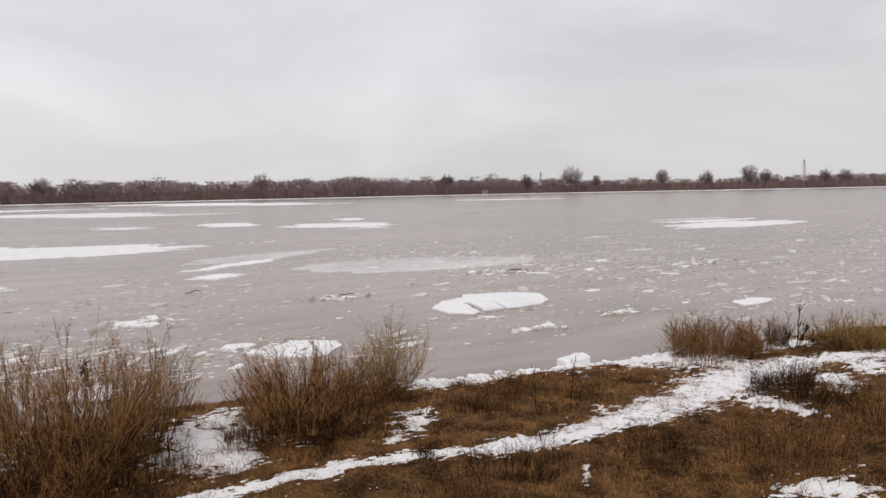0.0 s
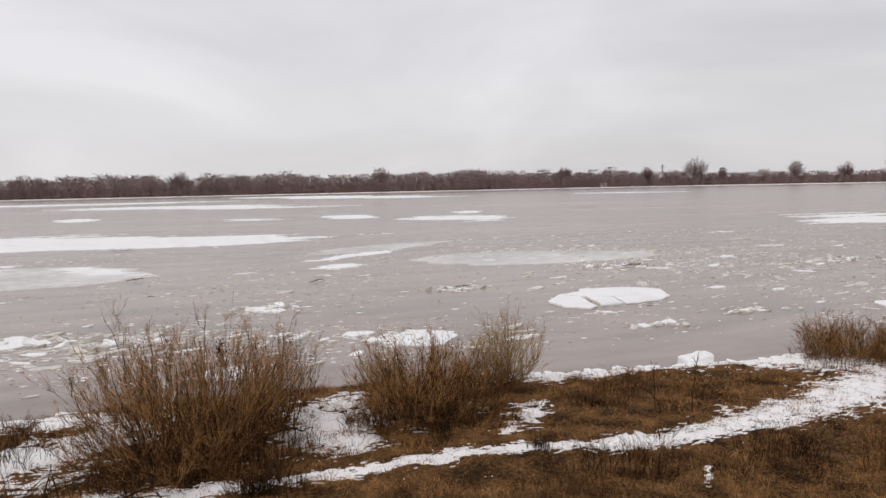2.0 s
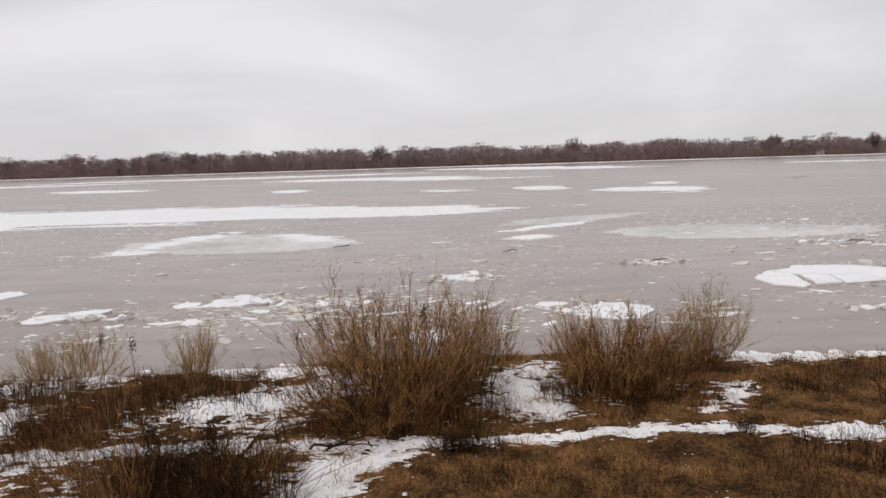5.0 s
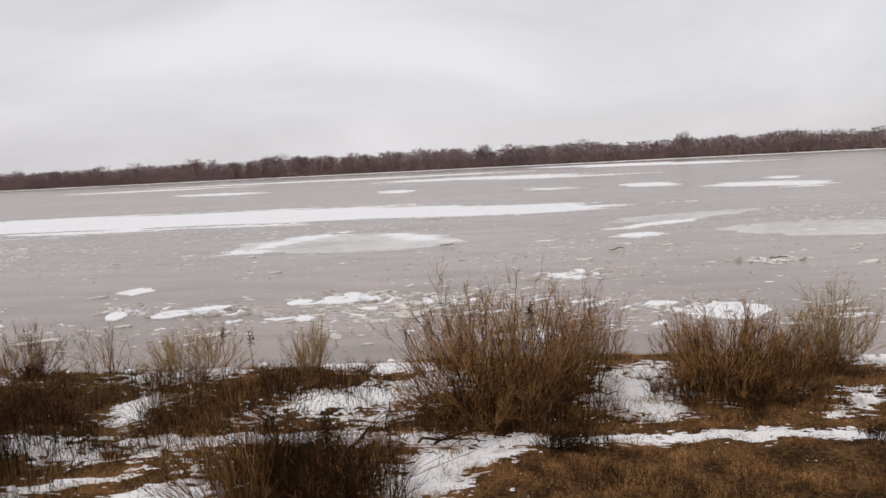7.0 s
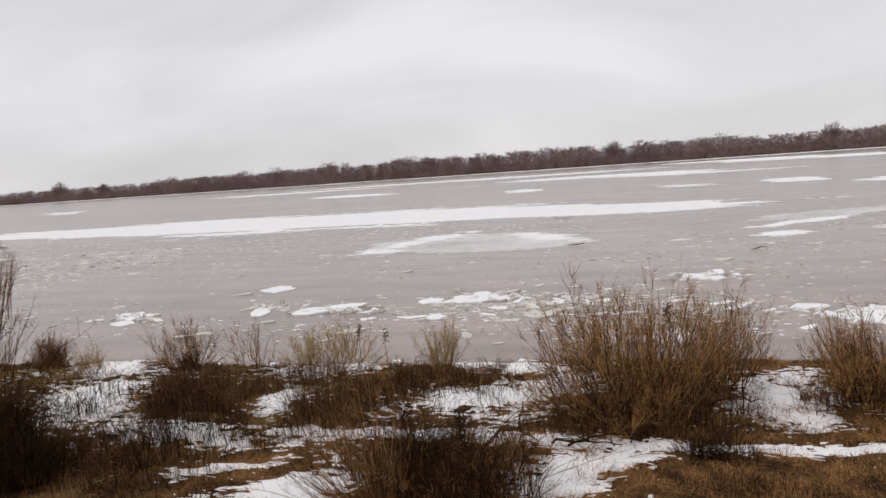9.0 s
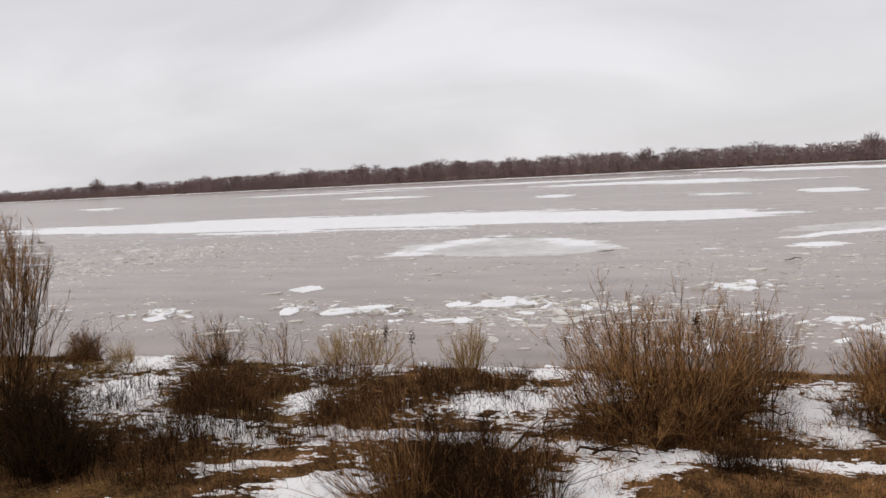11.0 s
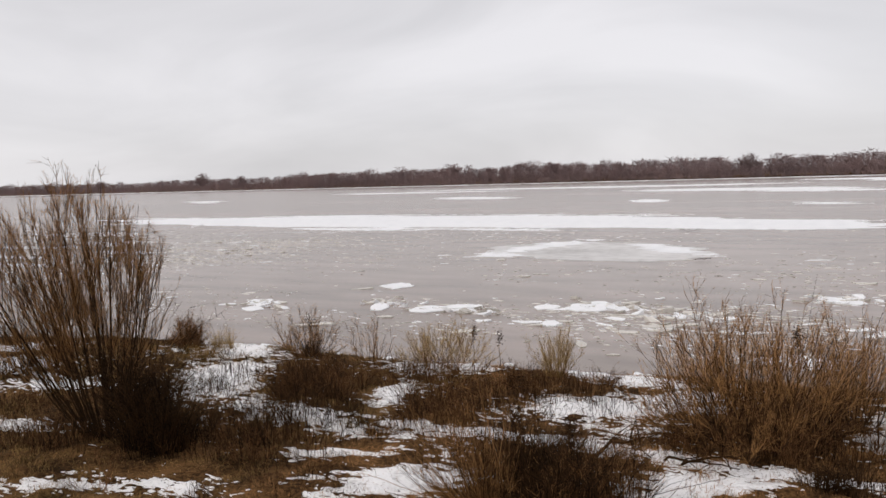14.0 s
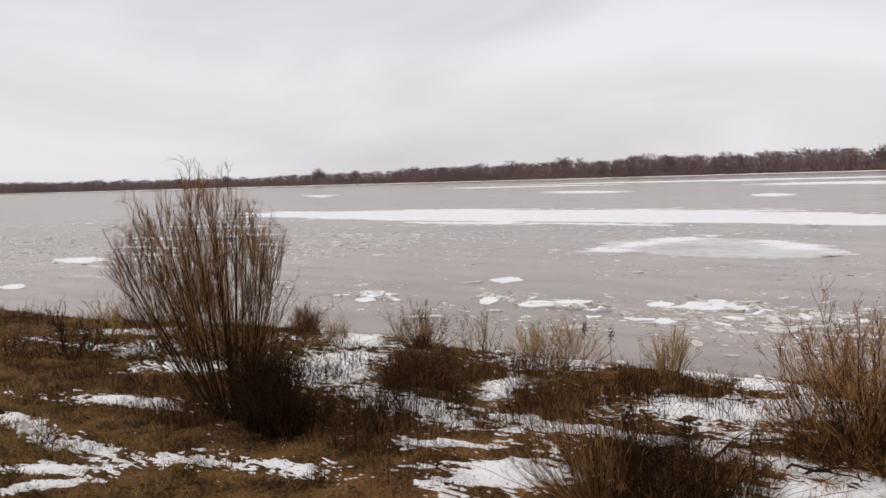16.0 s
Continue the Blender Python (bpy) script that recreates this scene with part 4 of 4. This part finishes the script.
def rubble(cx, cy, wide, deep, count, seed, mat, label):
    """Broken chips heaped round a floe."""
    g = np.random.default_rng(seed)
    verts, faces = [], []
    for k in range(count):
        x, y = cx + g.normal(0, 0.55 * wide), cy + g.normal(0, 0.5 * deep)
        n, size, turn = int(g.integers(4, 7)), g.uniform(0.06, 0.24), g.uniform(0, 6.28)
        angles = turn + (np.arange(n) + g.uniform(-0.3, 0.3, n)) * 2 * np.pi / n
        r = size * g.uniform(0.5, 1.2, n)
        px, py = x + 1.5 * r * np.cos(angles), y + r * np.sin(angles)
        tilt_x, tilt_y, top = g.normal(0, 0.22), g.normal(0, 0.22), g.uniform(0.02, 0.09)
        at = len(verts)
        verts += [(a, b, -0.02) for a, b in zip(px, py)] + [(a, b, max(0.012, top + tilt_x * (a - x) + tilt_y * (b - y))) for a, b in zip(px, py)]
        faces += [(at + i, at + (i + 1) % n, at + n + (i + 1) % n, at + n + i) for i in range(n)] + [tuple(range(at + n, at + 2 * n))]
    tagged(new("brash_ice", mesh("brash_ice", verts, faces, mat)), label, "ice", kind="stuff")


for k, (rx, ry, rw, rd, many) in enumerate(((-13.0, 27.6, 1.5, 0.6, 46), (-7.2, 30.2, 2.0, 1.0, 26), (-4.4, 28.6, 2.4, 1.5, 44), (-17.1, 28.3, 1.0, 0.9, 26), (1.3, 33.9, 1.3, 0.9, 36), (5.2, 25.6, 1.7, 1.2, 40),
                                               (-0.4, 22.6, 1.2, 0.8, 30), (-22.6, 26.4, 1.3, 0.9, 24), (11.0, 36.5, 1.6, 0.8, 36), (24.0, 42.0, 2.6, 1.4, 44), (38.0, 39.0, 2.8, 1.2, 40), (15.2, 24.6, 1.0, 0.6, 22), (20.5, 25.8, 1.2, 0.6, 22))):
    rubble(rx, ry, rw, rd, many // 2, 300 + k, ICE, "heaped broken white ice chips beside a floe")
    rubble(rx, ry, rw * 1.2, rd * 1.2, many - many // 2, 340 + k, WET_ICE, "heaped broken wet grey ice chips beside a floe")
crumbs(5200, 1, 20.3, 74, 0.04, 0.12, WET_ICE, "broken wet grey brash ice on the river", 2.6)
crumbs(2400, 2, 20.3, 80, 0.035, 0.11, ICE, "broken white brash ice on the river", 2.4)
crumbs(1600, 4, 28, 62, 0.07, 0.19, WET_ICE, "broken wet grey brash ice on the river", 3.2)
crumbs(3200, 6, 22, 66, 0.035, 0.09, WET_ICE, "fine wet grey brash ice on the river", 0.7)
crumbs(1600, 3, 40, 110, 0.06, 0.14, WET_ICE, "broken wet grey brash ice on the river", 1.6)


def shore_block(x, y, wide, deep, high, seed):
    ob = new("ice_block", mesh("ice_block", *plate(shard(wide, 0, 0, deep, seed, 0.08), high, 0.12 * math.sin(seed * 2.4)), ICE))
    ob.location = (x, y, max(0.0, float(ground_height(x, y)) - 0.05))
    return tagged(ob, "white ice block stranded on the shore", "ice block", "stranded ice blocks")


shore_block(12.7, 18.35, 0.62, 0.5, 0.42, 1)
for k in range(46):
    x = 7.0 + 10.2 * k / 46 + g.normal(0, 0.1)
    shore_block(x, float(shore(x)) - 0.55 + g.normal(0, 0.35), g.uniform(0.10, 0.30), g.uniform(0.1, 0.24), g.uniform(0.06, 0.16), 20 + k)
for k in range(26):
    x = g.uniform(-18, -3.5)
    shore_block(x, float(shore(x)) - 0.35 + g.normal(0, 0.2), g.uniform(0.1, 0.3), g.uniform(0.1, 0.25), g.uniform(0.06, 0.16), 70 + k)


def drift_log(label, x, y, turn, long, seed):
    g = np.random.default_rng(seed)
    thing = tagged(new("drift_log"), label, "log", "drifting logs")
    thing.matrix_basis = pose(x, y, 0.06, 0, 0, turn)
    s = np.linspace(-0.5, 0.5, 6)
    line = np.stack([s * long, g.normal(0, 0.04, 6), 0.05 + 0.06 * s + g.normal(0, 0.015, 6)], 1)
    part("limb", mesh("limb", *tubes(line[None], 0.026 * (1 - 0.5 * np.abs(s))[None], 6), DARK), thing)
    part("stub", mesh("stub", *tubes(np.array([[line[2], line[2] + (0.16, 0.06, 0.06)]]), np.array([[0.022, 0.010]]), 5), DARK), thing)


drift_log("dark log drifting beside white ice", -9.4, 70.5, -30, 2.2, 1)
drift_log("dark log drifting at a slush sheet", -5.7, 47.4, 15, 1.0, 2)
drift_log("dark log drifting among broken ice", 4.5, 42.5, 25, 0.9, 3)
drift_log("dark log drifting far out on the river", 67.7, 133.9, 10, 5.0, 4)
drift_log("dark ice-crusted log among broken ice", 24.2, 41.9, -10, 1.3, 5)
drift_log("dark log on the broken ice", 11.5, 37.0, 0, 0.8, 6)

# ---- far bank ----
def far_trees(xs, ys, heights, widths, mat, seed, blades=70, name="far_woods", label="leafless brown woods along the far bank"):
    """Bare trees as trunks with many thin upswept branch blades."""
    g = np.random.default_rng(seed)
    n = len(xs)
    z0 = ground_height(xs, ys) - 0.2
    host = np.repeat(np.arange(n), blades)
    k = n * blades
    # feet inside an egg-shaped crown, tips a little further out and up
    turn, rise = g.uniform(0, 2 * np.pi, k), g.uniform(0.06, 0.95, k) ** 0.8
    bulge = np.sqrt(np.clip(1 - ((rise - 0.5) / 0.52) ** 2, 0, 1))
    out_r = widths[host] * bulge * np.sqrt(g.uniform(0, 1, k))
    foot = np.stack([xs[host] + np.cos(turn) * out_r, ys[host] + np.sin(turn) * out_r, z0[host] + heights[host] * rise], 1)
    long = (0.10 + 0.16 * g.uniform(0, 1, k)) * heights[host]
    aim = np.stack([np.cos(turn) * 0.35, np.sin(turn) * 0.35, np.full(k, 0.6)], 1) + g.normal(0, 0.45, (k, 3))
    tip = foot + aim * long[:, None]
    tip[:, 2] = np.minimum(tip[:, 2], z0[host] + heights[host] * g.uniform(0.90, 1.10, k))
    side = np.stack([-np.sin(turn), np.cos(turn), g.normal(0, 0.4, k)], 1) * ((0.046 + 0.052 * long) * (1.5 - rise))[:, None]
    up = np.array([0, 0, 1.0]) * (0.10 + 0.08 * long)[:, None]
    verts = np.stack([foot - side - up, foot + side, tip], 1).reshape(-1, 3)
    tris = np.arange(k * 3).reshape(-1, 3)
    stems = np.stack([np.stack([xs, ys, z0], 1), np.stack([xs + g.normal(0, 0.3, n), ys, z0 + heights * 0.85], 1)], 1)
    tv, tq = tubes(stems, np.stack([0.018 * heights, 0.004 * heights], 1), 4)
    tq = np.concatenate([tq[:, :3], tq[:, [0, 2, 3]]])
    return mesh(name, np.concatenate([verts, tv]), np.concatenate([tris, tq + len(verts)]), mat)


def skyline(x):
    base = np.interp(x, (-1300, -926, -554, -460, -344, -150, -36, 180, 230, 274, 343, 400, 470, 900), (12, 12, 8.5, 9.2, 9.4, 11.0, 11.0, 10.6, 9.0, 7.6, 6.8, 7.2, 8.6, 8.6))
    return base * (0.97 + 0.16 * rough_noise(x * 0.035, 0 * x, 31) + 0.24 * rough_noise(x * 0.09, 0 * x, 32))


g = np.random.default_rng(9)
xs = np.concatenate([np.arange(-1300, -350, 3.6), np.arange(-350, 330, 2.2), np.arange(330, 760, 3.2)])
for row, (back, scale, mat) in enumerate(((4, 0.78, HAZED_WOOD), (11, 0.94, HAZED_WOOD), (20, 1.0, HAZED_WOOD))):
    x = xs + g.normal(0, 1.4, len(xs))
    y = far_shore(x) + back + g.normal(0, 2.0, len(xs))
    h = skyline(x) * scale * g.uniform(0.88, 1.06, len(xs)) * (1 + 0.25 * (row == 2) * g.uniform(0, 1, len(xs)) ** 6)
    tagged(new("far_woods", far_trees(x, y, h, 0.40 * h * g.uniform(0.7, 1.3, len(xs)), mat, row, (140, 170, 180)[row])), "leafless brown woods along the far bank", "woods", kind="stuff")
x = np.arange(-900, 700, 1.7)
x = x + g.normal(0, 0.8, len(x))
tagged(new("far_thicket", far_trees(x, far_shore(x) + 1.5 + g.normal(0, 0.8, len(x)), g.uniform(4.0, 7.6, len(x)) * skyline(x) / 10.5, g.uniform(1.4, 2.4, len(x)), HAZED_WOOD, 7, 60)), "dense leafless thicket at the foot of the far woods", "thicket", kind="stuff")
x = g.uniform(-258, -178, 150)
y = np.interp(x, (-258, -178), (346, 340)) + g.normal(0, 2.5, 150)
tagged(new("reeds", far_trees(x, y, g.uniform(1.2, 2.6, 150), g.uniform(0.8, 1.6, 150), FAR_REED, 8, 22)), "spit of orange-brown reeds in the river", "reeds", kind="stuff")


def far_tree(x, back, height, wide, seed):
    y = float(far_shore(x)) + back
    thing = tagged(new("tree"), "tall bare rounded tree above the far woods", "tree", "single trees on the far bank")
    thing.location = (x, y, float(ground_height(x, y)) - 0.2)
    g = np.random.default_rng(seed)
    s = np.linspace(0, 1, 5)
    part("trunk", mesh("trunk", *tubes(np.stack([0.3 * np.sin(3 * s), 0 * s, height * 0.6 * s], 1)[None], 0.3 * (1.1 - 0.7 * s)[None], 6), HAZED_WOOD), thing)
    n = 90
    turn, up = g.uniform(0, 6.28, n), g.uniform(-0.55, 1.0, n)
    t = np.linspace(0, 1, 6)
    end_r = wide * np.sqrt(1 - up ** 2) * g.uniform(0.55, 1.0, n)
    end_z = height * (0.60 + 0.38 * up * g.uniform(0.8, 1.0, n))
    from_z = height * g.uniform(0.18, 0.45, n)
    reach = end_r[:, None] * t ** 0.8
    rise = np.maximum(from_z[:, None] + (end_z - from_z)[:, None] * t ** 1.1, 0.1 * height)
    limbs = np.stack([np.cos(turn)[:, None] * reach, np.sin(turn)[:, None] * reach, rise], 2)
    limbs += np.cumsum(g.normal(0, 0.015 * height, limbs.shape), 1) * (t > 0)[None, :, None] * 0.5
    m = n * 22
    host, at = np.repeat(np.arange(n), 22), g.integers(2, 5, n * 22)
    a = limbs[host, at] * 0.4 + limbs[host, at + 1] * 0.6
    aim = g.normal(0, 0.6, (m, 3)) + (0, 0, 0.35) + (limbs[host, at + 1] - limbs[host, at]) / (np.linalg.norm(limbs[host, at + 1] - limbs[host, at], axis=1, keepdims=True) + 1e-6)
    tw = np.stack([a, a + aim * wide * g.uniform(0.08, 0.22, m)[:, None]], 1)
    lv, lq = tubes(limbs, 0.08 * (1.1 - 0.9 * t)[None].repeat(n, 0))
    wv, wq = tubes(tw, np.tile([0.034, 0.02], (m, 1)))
    tagged(part("crown", mesh("crown", np.concatenate([lv, wv]), np.concatenate([lq, wq + len(lv)]), HAZED_WOOD), thing), kind="stuff")


far_tree(278, 8, 16.0, 8.0, 1)
far_tree(333, 8, 13.3, 5.8, 2)
far_tree(360, 8, 12.2, 5.0, 3)
far_tree(390, 8, 15.4, 6.4, 4)
far_tree(402, 8, 13.0, 4.2, 5)
far_tree(293, 8, 10.5, 3.4, 6)
far_tree(85, 12, 13.6, 6.2, 7)
far_tree(-25, 12, 12.8, 5.2, 8)
far_tree(248, 8, 11.6, 4.4, 9)
far_tree(467, 8, 12.0, 5.6, 10)
far_tree(448, 8, 12.5, 4.6, 11)
far_tree(-105, 10, 12.0, 2.6, 12)
far_tree(-95, 10, 11.2, 2.2, 13)
far_tree(-136, 10, 11.8, 4.6, 14)
far_tree(197, 8, 12.2, 4.6, 15)
far_tree(-200, 8, 12.2, 2.6, 16)
far_tree(-241, 8, 10.4, 2.6, 17)
far_tree(-430, 8, 13.5, 6.4, 18)
far_tree(-386, 8, 10.8, 3.4, 19)
far_tree(-554, 8, 10.5, 4.2, 20)

# ice along the far shore
x = np.arange(-1000, 500, 1.5)
wide = np.clip(2.2 + 4.5 * rough_noise(x * 0.03, 0 * x, 55) + 2.0 * rough_noise(x * 0.2, 0 * x, 56), 0.05, 9)
y = far_shore(x)
rim = np.concatenate([np.stack([x, y + 3.0, 0 * x + 0.45], 1), np.stack([x, y - wide * 0.3, 0 * x + 0.35 + 0.25 * rough_noise(x * 0.5, 0 * x, 57)], 1), np.stack([x, y - wide * 1.6, 0 * x - 0.03], 1)])
n = len(x)
i = np.arange(n - 1)
tagged(new("shore_ice", mesh("shore_ice", rim, np.concatenate([np.stack([i + n, i + n + 1, i + 1, i], 1), np.stack([i + 2 * n, i + 2 * n + 1, i + n + 1, i + n], 1)]), ICE)), "white ice rim along the far shore", "ice", kind="stuff")


def pylon(x, y, height, seed):
    thing = tagged(new("pylon"), "distant grey steel lattice power pylon", "pylon", "power pylons")
    thing.location = (x, y, 1.0)
    w = height * 0.085
    s = np.linspace(0, 1, 7)
    for a, b in ((-1, -1), (1, -1), (1, 1), (-1, 1)):
        taper = w * (1 - 0.86 * s ** 0.7)
        part("leg", mesh("leg", *tubes(np.stack([a * taper, b * taper, height * s], 1)[None], np.full((1, 7), 0.22), 4), STEEL), thing)
    for k in range(6):
        za, zb = height * s[k], height * s[k + 1]
        ta, tb = w * (1 - 0.86 * s[k] ** 0.7), w * (1 - 0.86 * s[k + 1] ** 0.7)
        for sign in (-1, 1):
            part("brace", mesh("brace", *tubes(np.array([[(-ta * sign, -ta, za), (tb * sign, -tb, zb)]]), np.full((1, 2), 0.14), 4), STEEL), thing)
    for share, reach in ((0.72, 0.16), (0.83, 0.20), (0.94, 0.13)):
        part("arm", mesh("arm", *tubes(np.array([[(-height * reach, 0, height * share), (height * reach, 0, height * share)]]), np.full((1, 2), 0.2), 4), STEEL), thing)


pylon(1004, 826, 37, 1)
pylon(694, 1099, 26, 2)


def hut(x, y):
    """A small pale block among the far thicket."""
    thing = tagged(new("hut"), "small pale hut at the foot of the far woods", "hut")
    thing.location = (x, y, 0.3)
    bm = bmesh.new()
    bmesh.ops.create_cube(bm, size=1.0, matrix=Matrix.Translation((0, 0, 1.3)) @ Matrix.Diagonal((3.6, 3.0, 2.6, 1)))
    bmesh.ops.bevel(bm, geom=bm.edges[:], offset=0.05, segments=1, affect="EDGES")
    me = bpy.data.meshes.new("wall")
    bm.to_mesh(me)
    bm.free()
    me.materials.append(PLASTER)
    part("wall", me, thing)
    v = [(-2.0, -1.7, 2.6), (2.0, -1.7, 2.6), (2.0, 1.7, 2.6), (-2.0, 1.7, 2.6), (-2.0, 0, 3.5), (2.0, 0, 3.5)]
    part("roof", mesh("roof", v, [(0, 1, 5, 4), (2, 3, 4, 5), (0, 4, 3), (1, 2, 5), (3, 2, 1, 0)], HAZED_WOOD), thing)


hut(218, 410)

# ---- dead grass ----


def grass(count, x0, x1, y0, y1, tall, seed, blades=6, near=9.0, all_round=False, mat=GRASS):
    g = np.random.default_rng(seed)
    x, y = g.uniform(x0, x1, count), g.uniform(y0, y1, count)
    d = np.hypot(x, y)
    seen = (x < 1.52 * y + 0.5) & (x > -2.4 * y - 1.5) & (d > 5.5) | all_round
    x, y, d = x[seen], y[seen], d[seen]
    count = len(x)
    cover = snow_amount(x, y)
    keep = (shore(x) - y > np.where((x > 6.5) & (x < 16), 0.9, 0.25)) & (g.uniform(0, 1, count) < np.clip(near / d, 0.15, 1)) & ((cover < 0.0) | (g.uniform(0, 1, count) < np.maximum(0.80 - 0.8 * cover, 0.22)))
    x, y, d = x[keep], y[keep], d[keep]
    thick = 0.42 + 3.4 * value_noise(x * 0.5, y * 0.5, 60) * value_noise(x * 1.9, y * 1.9, 61) ** 1.5
    n = len(x)
    host = np.repeat(np.arange(n), blades)
    k = len(host)
    turn, fall = g.uniform(0, 2 * np.pi, k), g.uniform(0.75, 1.6, k)
    long = tall * thick[host] * g.uniform(0.5, 1.5, k)
    w = 0.0025 * np.clip(d[host] / 10, 0.9, 4) * g.uniform(0.7, 1.5, k)
    bx, by = x[host] + g.normal(0, 0.07, k), y[host] + g.normal(0, 0.07, k)
    bz = ground_height(bx, by) - 0.01
    dx, dy = np.cos(turn), np.sin(turn)
    sx, sy = -dy * w, dx * w
    mid, end = 0.55 * long, long
    mx, my, mz = bx + dx * mid * np.sin(fall * 0.6), by + dy * mid * np.sin(fall * 0.6), bz + mid * np.cos(fall * 0.6)
    tx, ty, tz = bx + dx * end * np.sin(fall), by + dy * end * np.sin(fall), bz + end * np.cos(fall) * 0.9
    verts = np.stack([np.stack([bx - sx, by - sy, bz], 1), np.stack([bx + sx, by + sy, bz], 1), np.stack([mx + sx * 0.8, my + sy * 0.8, mz], 1), np.stack([mx - sx * 0.8, my - sy * 0.8, mz], 1), np.stack([tx, ty, tz], 1)], 1).reshape(-1, 3)
    i = np.arange(k) * 5
    tris = np.concatenate([np.stack([i, i + 1, i + 2], 1), np.stack([i, i + 2, i + 3], 1), np.stack([i + 3, i + 2, i + 4], 1)])
    tagged(new("dead_grass", mesh("dead_grass", verts, tris, mat)), "matted brown dead grass on the river bank", "grass", kind="stuff")


grass(60000, -8, 24, 4.5, 19.5, 0.10, 1)
grass(34000, -24, -8, 4.5, 19.5, 0.11, 5, mat=MEADOW)
grass(3600, -7, 7, -5, 7, 0.12, 4, all_round=True)
grass(6000, -46, -24, 0, 19, 0.22, 2, mat=MEADOW)
grass(3000, 24, 40, 4, 19, 0.22, 3)
